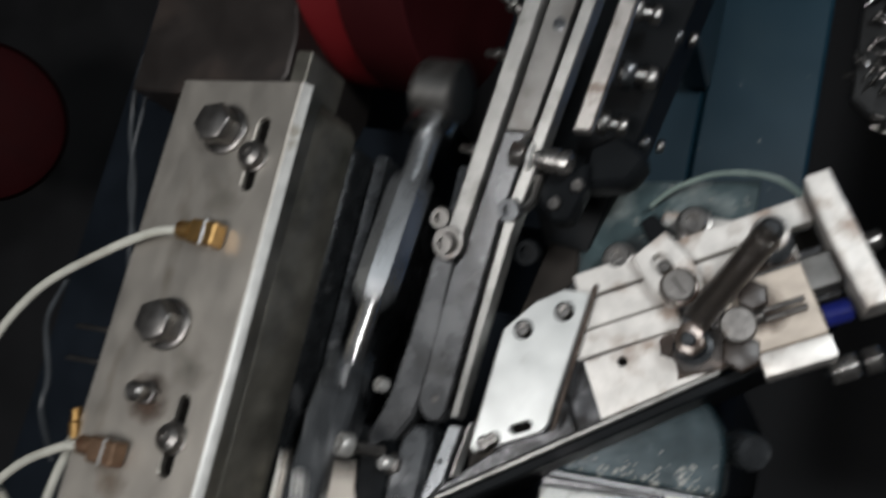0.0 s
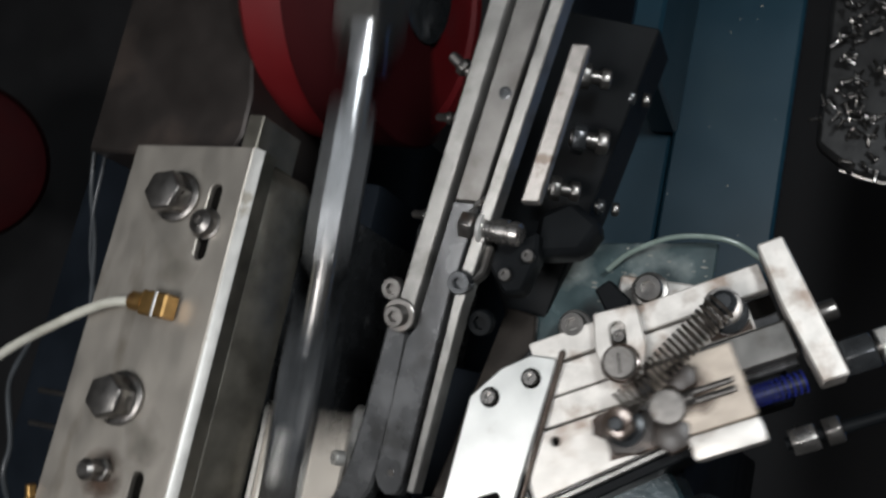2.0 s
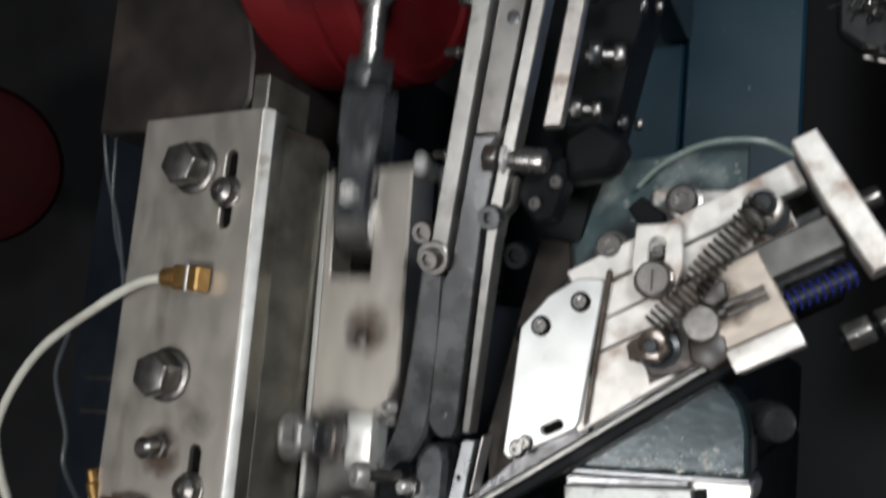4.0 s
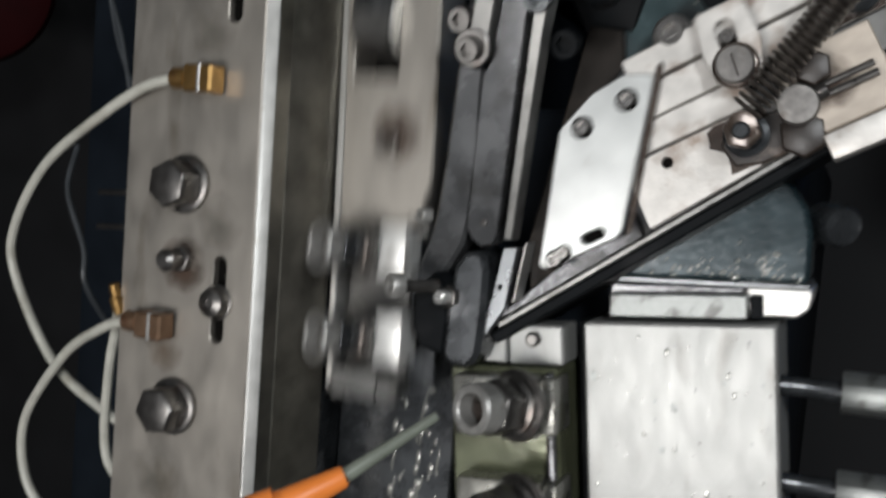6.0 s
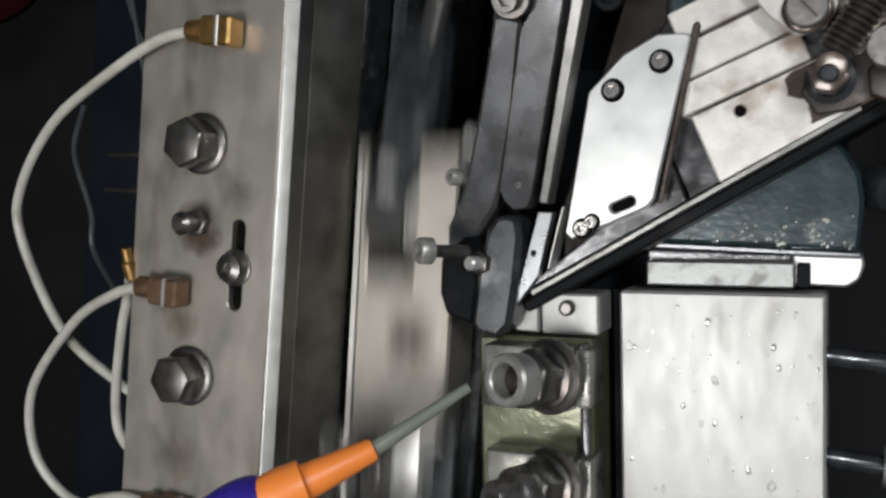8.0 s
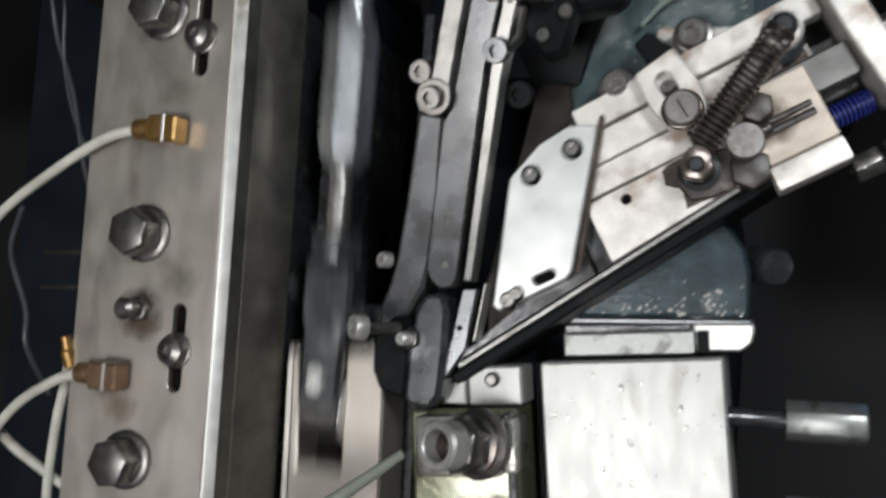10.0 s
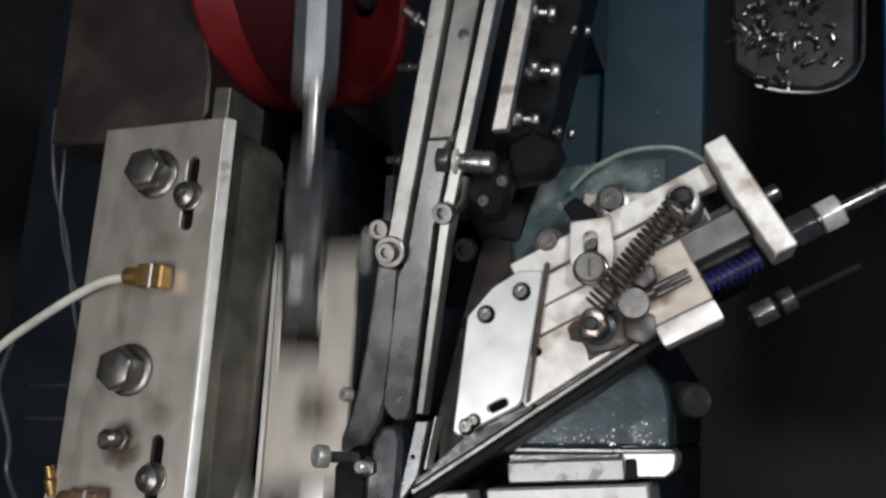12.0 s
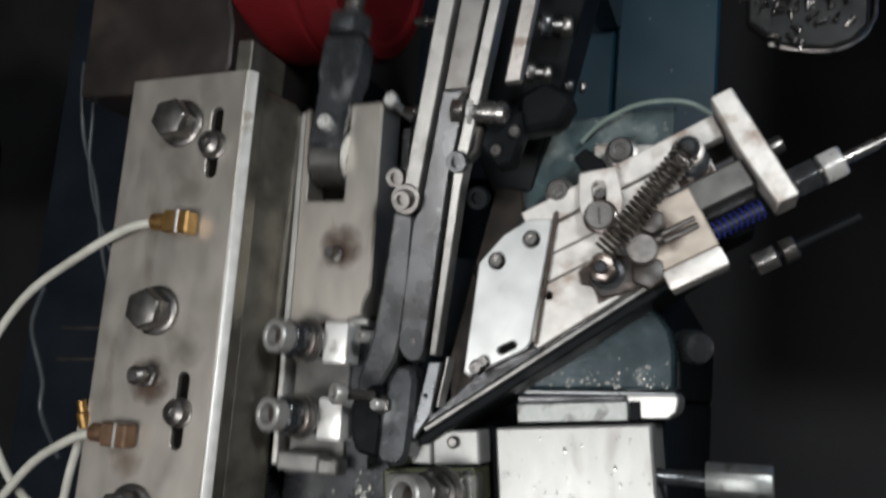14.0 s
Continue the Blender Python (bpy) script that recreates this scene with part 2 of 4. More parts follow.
def prism(outer, z0, z1, holes=(), bev=0.0005):
    """A plate of an outline with holes through it, from z0 to z1."""
    bm = bmesh.new()
    es = []
    for loop in (outer, *holes):
        vs = [bm.verts.new((x, y, z0)) for x, y in loop]
        es += [bm.edges.new((vs[i], vs[(i + 1) % len(vs)])) for i in range(len(vs))]
    r = bmesh.ops.triangle_fill(bm, edges=es, use_beauty=True, use_dissolve=False)
    fs = [g for g in r["geom"] if isinstance(g, bmesh.types.BMFace)]
    ex = bmesh.ops.extrude_face_region(bm, geom=fs)
    for v in [g for g in ex["geom"] if isinstance(g, bmesh.types.BMVert)]:
        v.co.z = z1
    bmesh.ops.recalc_face_normals(bm, faces=bm.faces[:])
    return bevelled(bm, bev)


def ring_pts(cx, cy, r, n=20):
    return [(cx + r * math.cos(i * math.tau / n), cy + r * math.sin(i * math.tau / n)) for i in range(n)]


def slot_pts(cx, cy, half, r, angle=90, n=8):
    a = radians(angle)
    ux, uy = math.cos(a), math.sin(a)
    out = []
    for k, sgn in ((-1, 1), (1, -1)):
        for i in range(n + 1):
            b = a + (-math.pi / 2 if sgn == 1 else math.pi / 2) + math.pi * i / n
            out.append((cx + sgn * ux * half + r * math.cos(b), cy + sgn * uy * half + r * math.sin(b)))
    return out


def turned(profile, n=24, bm=None):
    """A body of revolution round z from (radius, z) pairs."""
    bm = bm or bmesh.new()
    rings = []
    for r, z in profile:
        if r < 1e-6:
            rings.append([bm.verts.new((0, 0, z))])
        else:
            rings.append([bm.verts.new((r * math.cos(i * math.tau / n), r * math.sin(i * math.tau / n), z)) for i in range(n)])
    for a, b in zip(rings, rings[1:]):
        for i in range(n):
            j = (i + 1) % n
            q = [a[i % len(a)], a[j % len(a)], b[j % len(b)], b[i % len(b)]]
            q = [v for k, v in enumerate(q) if v not in q[:k]]
            if len(q) > 2:
                bm.faces.new(q)
    for rg, flip in ((rings[0], True), (rings[-1], False)):
        if len(rg) > 1:
            bm.faces.new(rg[::-1] if flip else rg)
    bmesh.ops.recalc_face_normals(bm, faces=bm.faces[:])
    return bm


def hexagon(af, z0, z1, turn=0.0, dome=0.0, bore=0.0, depth=0.0):
    """A hexagon head with a rounded top rim, and a socket where bore is given."""
    r = af / math.sqrt(3)
    bm = bmesh.new()
    rows = [(1.0, z0), (1.0, z1 - dome), (0.9, z1)]
    rings = [[bm.verts.new((k * r * math.cos(radians(60 * i + turn)), k * r * math.sin(radians(60 * i + turn)), z)) for i in range(6)] for k, z in rows]
    for a, b in zip(rings, rings[1:]):
        for i in range(6):
            bm.faces.new((a[i], a[(i + 1) % 6], b[(i + 1) % 6], b[i]))
    bm.faces.new(rings[0][::-1])
    if bore:
        inner = [bm.verts.new((bore * math.cos(radians(60 * i + turn)), bore * math.sin(radians(60 * i + turn)), z1)) for i in range(6)]
        deep = [bm.verts.new((v.co.x, v.co.y, z1 - depth)) for v in inner]
        for i in range(6):
            j = (i + 1) % 6
            bm.faces.new((rings[-1][i], rings[-1][j], inner[j], inner[i]))
            bm.faces.new((inner[i], inner[j], deep[j], deep[i]))
        bm.faces.new(deep)
    else:
        bm.faces.new(rings[-1])
    bmesh.ops.recalc_face_normals(bm, faces=bm.faces[:])
    return bevelled(bm, 0.0003)


def socket_head(r, h, bore, depth, z0=0.0, n=24):
    """A round head with a hexagon socket sunk in it."""
    bm = bmesh.new()
    prof = [(r * 0.98, z0), (r, z0 + h * 0.1), (r, z0 + h * 0.85), (r * 0.9, z0 + h)]
    rings = [[bm.verts.new((k * math.cos(i * math.tau / n), k * math.sin(i * math.tau / n), z)) for i in range(n)] for k, z in prof]
    for a, b in zip(rings, rings[1:]):
        for i in range(n):
            bm.faces.new((a[i], a[(i + 1) % n], b[(i + 1) % n], b[i]))
    bm.faces.new(rings[0][::-1])

    def hexr(i):
        a = (i * 360 / n) % 60 - 30
        return bore * math.cos(radians(30)) / math.cos(radians(a))
    inner = [bm.verts.new((hexr(i) * math.cos(i * math.tau / n), hexr(i) * math.sin(i * math.tau / n), z0 + h)) for i in range(n)]
    deep = [bm.verts.new((v.co.x, v.co.y, z0 + h - depth)) for v in inner]
    for i in range(n):
        j = (i + 1) % n
        bm.faces.new((rings[-1][i], rings[-1][j], inner[j], inner[i]))
        bm.faces.new((inner[i], inner[j], deep[j], deep[i]))
    bm.faces.new(deep)
    bmesh.ops.recalc_face_normals(bm, faces=bm.faces[:])
    return bm


def spline(points, steps=8):
    out = []
    ps = [Vector(p) for p in points]
    ps = [ps[0] * 2 - ps[1], *ps, ps[-1] * 2 - ps[-2]]
    for i in range(1, len(ps) - 2):
        a, b, c, d = ps[i - 1:i + 3]
        for k in range(steps):
            t = k / steps
            out.append(0.5 * ((2 * b) + (c - a) * t + (2 * a - 5 * b + 4 * c - d) * t * t + (3 * b - a - 3 * c + d) * t ** 3))
    return out + [ps[-2]]


def tube(points, r, n=10, taper=None):
    bm = bmesh.new()
    ps = [Vector(p) for p in points]
    rings, side = [], None
    for i, p in enumerate(ps):
        d = (ps[min(i + 1, len(ps) - 1)] - ps[max(i - 1, 0)]).normalized()
        if side is None:
            side = d.orthogonal().normalized()
        side = (side - d * side.dot(d)).normalized()
        up = d.cross(side)
        k = r if taper is None else taper[i]
        rings.append([bm.verts.new(p + k * (math.cos(a) * side + math.sin(a) * up)) for a in [j * math.tau / n for j in range(n)]])
    for a, b in zip(rings, rings[1:]):
        for i in range(n):
            bm.faces.new((a[i], a[(i + 1) % n], b[(i + 1) % n], b[i]))
    bm.faces.new(rings[0][::-1])
    bm.faces.new(rings[-1])
    bmesh.ops.recalc_face_normals(bm, faces=bm.faces[:])
    return bm


def along(p0, p1, up=(0, 0, 1)):
    """A pose at p0 whose y runs towards p1 and whose z keeps near up."""
    p0, p1, up = Vector(p0), Vector(p1), Vector(up)
    y = (p1 - p0).normalized()
    x = y.cross(up).normalized()
    z = x.cross(y)
    m = Matrix((x, y, z)).transposed().to_4x4()
    m.translation = p0
    return m


def bar(name, p0, p1, w, h, material, parent, label="", bev=0.0006, up=(0, 0, 1)):
    """A straight bar whose top face runs from p0 to p1."""
    m = along(p0, p1, up)
    n = (Vector(p1) - Vector(p0)).length
    return part(name, box(-w / 2, w / 2, 0, n, -h, 0, bev), material, parent, label, parent.matrix_world.inverted() @ m if parent else m)


def facing(at, normal, spin=0):
    """A pose at a point whose z runs along normal."""
    m = Vector(normal).to_track_quat("Z", "Y").to_matrix().to_4x4() @ pose(0, 0, 0, 0, 0, spin)
    m.translation = Vector(at)
    return m


def hex_bolt(m, af, h, washer_r, label, group, turn=0.0, material=BOLT):
    b = thing("hex_bolt", m, label, "bolt", group)
    part("washer", turned([(washer_r * 0.97, 0), (washer_r, 0.0006), (washer_r, 0.0022), (washer_r * 0.92, 0.003), (af * 0.55, 0.0032)], 32), material, b)
    part("head", hexagon(af, 0.003, 0.003 + h, turn, 0.0012), material, b)
    return b


def cap_screw(m, r, h, label, group, material=BOLT, washer=0.0, name="socket_screw"):
    s = thing(name, m, label, "screw", group)
    if washer:
        part("washer", turned([(washer, 0), (washer, 0.0014), (washer * 0.93, 0.0018)], 28), material, s)
    part("head", socket_head(r, h, r * 0.55, h * 0.6, 0.0015 if washer else 0), material, s)
    return s


# ---- setting: floor, machine bed, dark surroundings ----
floor = part("floor", box(-30, 30, -30, 30, -1.0, -0.85, 0), CONCRETE, None)
tagged(floor, "dark oil-stained concrete workshop floor", "floor", kind="structure")
for nm, dims in (("wall_north", (-3.0, 3.0, 3.0, 3.15)), ("wall_south", (-3.0, 3.0, -3.15, -3.0)), ("wall_west", (-3.15, -3.0, -3.15, 3.15)), ("wall_east", (3.0, 3.15, -3.15, 3.15))):
    tagged(part(nm, box(*dims, -0.85, 1.9, 0), WALL, None), "plain grey workshop wall", "wall", kind="structure")
tagged(part("ceiling", box(-3.15, 3.15, -3.15, 3.15, 1.9, 2.0, 0), WALL, None), "plain grey workshop ceiling", "ceiling", kind="structure")
bed = thing("machine_bed", pose(0.1, 0.1, -0.12), "dark painted cast-iron bed of a thread-rolling machine", "machine bed")
part("casting", box(-0.20, 0.155, -0.6, -0.02, -0.73, 0.0, 0.006, 2), CAST, bed)
part("side_casting_wall", box(0.006, 0.155, -0.019, 0.06, -0.73, -0.002, 0.006, 2), CAST, bed)
part("rear_casting", box(-0.20, -0.056, 0.061, 0.165, -0.73, -0.004, 0.006, 2), CAST, bed)
part("slideway", box(-0.055, 0.012, -0.5, -0.021, 0.0005, 0.0455, 0.001), OXIDE, bed, "black oily slideway")
for x0, x1 in ((-0.0530, -0.0455), (0.0000, 0.0060)):
    part("way_rail", box(x0, x1, -0.020, 0.130, -0.05, 0.0455, 0.0008), OXIDE, bed, "black oily way")
part("pedestal", box(-0.12, 0.06, 0.17, 0.5, -0.73, -0.25, 0.01, 2), CAST, bed)

rng = random.Random(3)
bm = bmesh.new()
for i in range(90):
    r = rng.uniform(0.0005, 0.0016)
    cx, cy, el = rng.choice((-0.018, -0.006, 0.0)) + rng.gauss(0, 0.0028), rng.uniform(-0.22, -0.03), rng.uniform(1.0, 3.2)
    for q in bmesh.ops.create_icosphere(bm, subdivisions=1, radius=r)["verts"]:
        q.co = Vector((cx + q.co.x, cy + q.co.y * el, 0.0456 + max(0, q.co.z * 0.6)))
for i in range(26):
    r, n = rng.uniform(0.0004, 0.0009), rng.uniform(5, 16)
    cx, cy = rng.choice((-0.0205, -0.0075, -0.005, 0.003)) + rng.gauss(0, 0.0008), rng.uniform(-0.22, -0.03)
    for q in bmesh.ops.create_icosphere(bm, subdivisions=2, radius=r)["verts"]:
        q.co = Vector((cx + q.co.x + 0.0005 * math.sin(q.co.y * 4000), cy + q.co.y * n, 0.0456 + max(0, q.co.z * 0.6)))
tagged(part("oil_drops", bm, DROP, bed, "drops and runs of oil"), kind="stuff")

# ---- guide block with its cover plate ----
guide = thing("guide_block", pose(0, 0.08, -0.08), "grey steel guide block with a thick bolted cover plate", "guide block")
outer = [(-0.039, -0.25), (0.0412, -0.25), (0.0366, 0.1615), (-0.039, 0.157)]
slots = [slot_pts(0.0205, y - 0.08, 0.0165, 0.0036) for y in (0.200, 0.054)]
part("cover_plate", prism(outer, 0.066, 0.080, slots, 0.0005), STEEL, guide)
# Chamfer is paler than the plate top, the sides below it darker.
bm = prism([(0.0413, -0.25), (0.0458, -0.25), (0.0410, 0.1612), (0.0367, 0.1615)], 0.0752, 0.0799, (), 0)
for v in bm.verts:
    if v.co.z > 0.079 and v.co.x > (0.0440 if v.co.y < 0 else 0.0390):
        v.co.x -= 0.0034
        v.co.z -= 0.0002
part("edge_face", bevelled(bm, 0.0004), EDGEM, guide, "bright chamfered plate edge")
part("plate_side", prism([(0.0413, -0.25), (0.0451, -0.25), (0.0404, 0.1612), (0.0367, 0.1615)], 0.064, 0.0750, (), 0.0004), STEEL_SIDE, guide, "dark plate side")
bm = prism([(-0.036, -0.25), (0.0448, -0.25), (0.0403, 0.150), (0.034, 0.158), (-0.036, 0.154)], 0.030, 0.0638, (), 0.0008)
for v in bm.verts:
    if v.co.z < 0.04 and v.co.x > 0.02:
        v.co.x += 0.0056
part("block", bm, STEEL_SIDE, guide, "dark side face of steel")
part("lower_block", box(-0.034, 0.0400, -0.25, 0.150, -0.035, 0.0298, 0.001), OXIDE, guide)
part("rear_tab", box(0.026, 0.0355, 0.1585, 0.180, 0.040, 0.077, 0.0006), STEEL_SIDE, guide)
# Dark plug high in each slot stands in for the shade of its depth.
for y in (0.200, 0.054):
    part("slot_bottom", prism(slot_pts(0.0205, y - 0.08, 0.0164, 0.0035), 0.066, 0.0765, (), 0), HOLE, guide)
for y, sp in ((0.21, 12), (0.105, 25), (0.0, 10)):
    hex_bolt(pose(-0.0015, y + 0.0005, 0.0), 0.0195, 0.0115, 0.0135, "dark steel hexagon bolt with washer on the cover plate", "cover plate bolts", sp)
for y in (0.1985, 0.053):
    s = thing("button_screw", pose(0.0205, y, 0.0), "round-headed steel screw in a slot of the cover plate", "screw", "slot screws")
    part("washer", turned([(0.0082, 0), (0.0082, 0.001), (0.0075, 0.0014)], 24), BOLT, s)
    part("head", turned([(0.0074, 0.001), (0.0076, 0.003), (0.0062, 0.0058), (0.003, 0.0072), (0.0026, 0.0055), (0, 0.0055)], 24), BOLT, s)
st = thing("grease_nipple", pose(-0.001, 0.0705, 0.0), "small oily steel grease nipple on the cover plate", "grease nipple")
part("hex_base", hexagon(0.011, 0, 0.004, 10, 0.0006), BOLT, st)
part("tip", turned([(0.0040, 0.004), (0.0040, 0.0085), (0.0052, 0.0095), (0.0052, 0.0125), (0.0032, 0.0145), (0, 0.0146)], 18), BOLT, st)
for x, y, m_ in ((-0.001, 0.068, BLOT), (-0.010, 0.028, RUST_BLOT), (0.018, 0.09, GREY_BLOT), (-0.012, -0.035, GREY_BLOT), (0.008, 0.178, GREY_BLOT), (0.0, -0.075, RUST_BLOT)):
    part("oil_stain", turned([(0.028, 0.0), (0.028, 0.0002), (0, 0.0002)], 24), m_, guide, "oil smear", pose(x, y - 0.08, 0.0802))
rear = thing("rear_plate", pose(-0.05, 0.27, -0.03), "dull grey-brown steel plate behind the guide block", "plate")
part("plate", prism([(-0.056, -0.030), (0.047, -0.028), (0.053, -0.012), (0.052, 0.012), (0.044, 0.040), (0.030, 0.075), (-0.058, 0.075)], -0.10, 0.0, (), 0.0015), RUSTY, rear)


def fitting(x, y, material, label):
    f = thing("hose_fitting", pose(x, y, 0.0005), label, "hose fitting", "hose fittings")
    part("body", box(-0.003, 0.013, -0.0062, 0.0062, 0, 0.0105, 0.001), material, f)
    part("collar", turned([(0.0042, -0.009), (0.0050, -0.008), (0.0050, 0.0), (0.004, 0.0005)], 16), material, f, "", pose(-0.003, 0, 0.0055, 0, 90, 0))
    part("seam", box(0.0055, 0.0072, -0.0064, 0.0064, 0.0005, 0.0109, 0.0003), MILLED, f, "bright worn edge")
    return f


fitting(0.0045, 0.1535, BRASS, "brass elbow fitting with a white nylon tube")
fitting(-0.0165, 0.0385, RUST, "tarnished brass elbow fitting with a white nylon tube")
fitting(-0.007, -0.0625, RUST, "tarnished brass elbow fitting on the lower plate")


def hose(points, r, material, label, name="oil_tube"):
    h = part(name, tube(spline(points), 0.82 * r), material, None)
    return tagged(h, label, "tube", "lubrication tubes")


hose([(-0.007, 0.1535, 0.006), (-0.025, 0.149, 0.006), (-0.052, 0.135, 0.005), (-0.093, 0.110, 0.0), (-0.120, 0.077, -0.005), (-0.126, 0.050, -0.01), (-0.101, 0.005, -0.015), (-0.069, -0.017, -0.02), (-0.045, -0.030, -0.03), (-0.037, -0.034, -0.06)], 0.0030, NYLON, "white nylon lubrication tube curving from a brass fitting")
hose([(-0.027, 0.0385, 0.006), (-0.045, 0.032, 0.005), (-0.075, 0.013, 0.0), (-0.113, -0.030, -0.01), (-0.115, -0.066, -0.015), (-0.096, -0.087, -0.02), (-0.066, -0.086, -0.02), (-0.038, -0.080, -0.03)], 0.0030, NYLON, "white nylon lubrication tube looping beside the cover plate")
hose([(-0.041, 0.043, -0.001), (-0.046, 0.030, -0.005), (-0.054, 0.008, -0.01), (-0.065, -0.031, -0.02), (-0.062, -0.052, -0.025), (-0.045, -0.075, -0.04), (-0.037, -0.085, -0.06)], 0.0030, NYLON, "white nylon tube running down beside the cover plate")
hose([(-0.019, -0.0625, 0.006), (-0.04, -0.066, 0.002), (-0.07, -0.082, -0.004), (-0.10, -0.12, -0.01)], 0.0030, NYLON, "white nylon tube leaving the lower fitting")
ferr = thing("tube_ferrule", facing((-0.0405, 0.0435, -0.001), (-0.15, 1, 0.25)), "brass ferrule on the end of a nylon tube", "ferrule")
part("sleeve", turned([(0.0036, -0.004), (0.0038, 0.004), (0.0026, 0.005), (0.0026, 0.011), (0, 0.011)], 14), BRASS, ferr)
hose([(-0.135, 0.275, -0.06), (-0.128, 0.25, -0.055), (-0.125, 0.22, -0.06), (-0.11, 0.188, -0.06), (-0.087, 0.123, -0.06), (-0.06, 0.10, -0.075)], 0.0018, HOSE_DARK, "thin grey tube in the shade behind the plate")
hose([(-0.125, 0.27, -0.06), (-0.117, 0.24, -0.055), (-0.117, 0.20, -0.06), (-0.10, 0.16, -0.06), (-0.075, 0.11, -0.075)], 0.0014, HOSE_DARK, "thin grey tube in the shade behind the plate")
hose([(-0.15, 0.12, -0.07), (-0.145, 0.093, -0.06), (-0.130, 0.060, -0.06), (-0.127, 0.039, -0.06), (-0.126, 0.01, -0.08)], 0.0022, HOSE_DARK, "dark grey hose hanging in the shade")
for y in (0.094, 0.074):
    p = thing("pipe_stub", facing((-0.122, y, -0.062), (1, 0.06, 0)), "short thin steel pipe stub beside the guide block", "pipe", "pipe stubs")
    part("pipe", turned([(0.0012, 0), (0.0016, 0.001), (0.0016, 0.03), (0.0012, 0.088)], 10), BOLT, p)
backbox = thing("rear_cabinet", pose(-0.3, 0.0, -0.5), "dark painted machine cabinet in deep shade", "cabinet")
part("wall", box(-0.04, 0.08, -0.6, 0.5, -0.35, 0.25, 0.01, 2), CAST, backbox)
part("door", box(0.081, 0.086, -0.35, 0.18, -0.3, 0.2, 0.002), RUSTDOOR, backbox, "brownish stained door")
# The motor is plain red; its shade is painted in by the darkened colour.
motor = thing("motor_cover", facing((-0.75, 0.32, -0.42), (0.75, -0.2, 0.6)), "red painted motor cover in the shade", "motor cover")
part("shell", turned([(0.105, -0.15), (0.11, -0.14), (0.11, -0.02), (0.104, -0.006), (0.09, 0.0), (0.03, 0.004), (0, 0.004)], 48), SHADED_RED, motor)

# ---- moving die slide ----
SX, SY, SZ = 0.0735, 0.178, -0.045
slide = thing("die_slide", pose(SX, SY, SZ), "grey steel reciprocating die slide with a forked end", "die slide")
out = [(-0.0225, 0.0555), (-0.0185, 0.0555), (-0.0172, 0.0), (0.0065, 0.0), (0.0065, 0.057), (0.027, 0.058), (0.0275, -0.050), (0.024, -0.058), (0.0235, -0.066), (0.016, -0.067), (0.0155, -0.071), (-0.0215, -0.071)]
part("body", prism(out, -0.028, 0.0, (), 0.0012), STEEL, slide)
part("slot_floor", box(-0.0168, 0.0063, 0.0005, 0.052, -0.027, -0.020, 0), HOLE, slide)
part("way_strip", box(-0.0268, -0.0232, -0.150, 0.0545, -0.029, -0.003, 0.0006), MILLED, slide)
part("stop_piece", box(0.0160, 0.0270, -0.0705, -0.0675, -0.02, -0.001, 0.0005), MILLED, slide)
part("oil_stain", turned([(0.019, 0.0), (0.019, 0.0002), (0, 0.0002)], 24), BLOT, slide, "brown oil smear round the stud", pose(0.008, -0.027, 0.0003))
part("stud", hexagon(0.0085, 0.0004, 0.005, 15, 0.0006), BOLT, slide, "", pose(0.006, -0.032, 0.0))
part("stud_tip", turned([(0.0034, 0.0), (0.0034, 0.007), (0.0028, 0.0082), (0, 0.0082)], 16), BOLT, slide, "", pose(0.006, -0.032, 0.0045))
part("die", box(0.014, 0.0285, -0.150, -0.0725, -0.030, -0.012, 0.0008), OXIDE, slide, "dark oily thread die")
part("die_holder", box(-0.0215, 0.0135, -0.150, -0.0725, -0.030, -0.012, 0.0008), GREY_BAR, slide)


def clamp_stud(parent, at, lean, cone, nut_mat, size=1.0):
    m = parent.matrix_world.inverted() @ facing(at, lean) @ Matrix.Scale(size, 4)
    s = part("stud_nut", hexagon(0.0178, 0.0065, 0.0165, 8, 0.001), nut_mat, parent, "", m)
    part("washer", turned([(0.0125, 0.0), (0.0130, 0.0008), (0.0130, 0.0024), (0.0105, 0.0028), (0.0108, 0.0040), (0.0108, 0.0052), (0.0085, 0.0064)], 28), BOLT, s)
    if cone:
        part("stud_end", turned([(0.0086, 0.0165), (0.0086, 0.021), (0.0072, 0.023), (0.0060, 0.025), (0.0056, 0.031), (0.0042, 0.033), (0.0020, 0.033), (0.0016, 0.029), (0, 0.029)], 22), STUD, s)
    else:
        part("socket_ring", turned([(0.0084, 0.0165), (0.0088, 0.0170), (0.0088, 0.0245), (0.0080, 0.0256), (0.0062, 0.0256), (0.0056, 0.0250), (0.0054, 0.0180), (0, 0.0180)], 30), RINGM, s, "bright worn hollow stud end")
        part("bore_bottom", turned([(0.0052, 0.0181), (0.0052, 0.0190), (0.0020, 0.0215), (0, 0.0216)], 18), OILNUT, s)
    return s


for y in (0.097, 0.056):
    part("clamp_block", box(0.0062, 0.0205, y - SY - 0.0115, y - SY + 0.0105, -0.0075, 0.010, 0.0015, 2), BRIGHT_CLAMP, slide, "bright worn steel clamp")
    part("clamp_foot", box(-0.020, 0.0036, y - SY - 0.0095, y - SY + 0.0085, -0.0115, 0.004, 0.001), OXIDE, slide)
    clamp_stud(slide, (SX - 0.0035, y, SZ + 0.009), (-0.32, 0.03, 0.94), False, OXIDE)
part("rear_screw", turned([(0.0022, -0.02), (0.0022, 0.008), (0.0042, 0.0082), (0.0042, 0.0125), (0.0034, 0.0135), (0, 0.0135)], 14), BOLT_BRIGHT, slide, "bright rear screw", pose(0.0325, 0.058, -0.010))
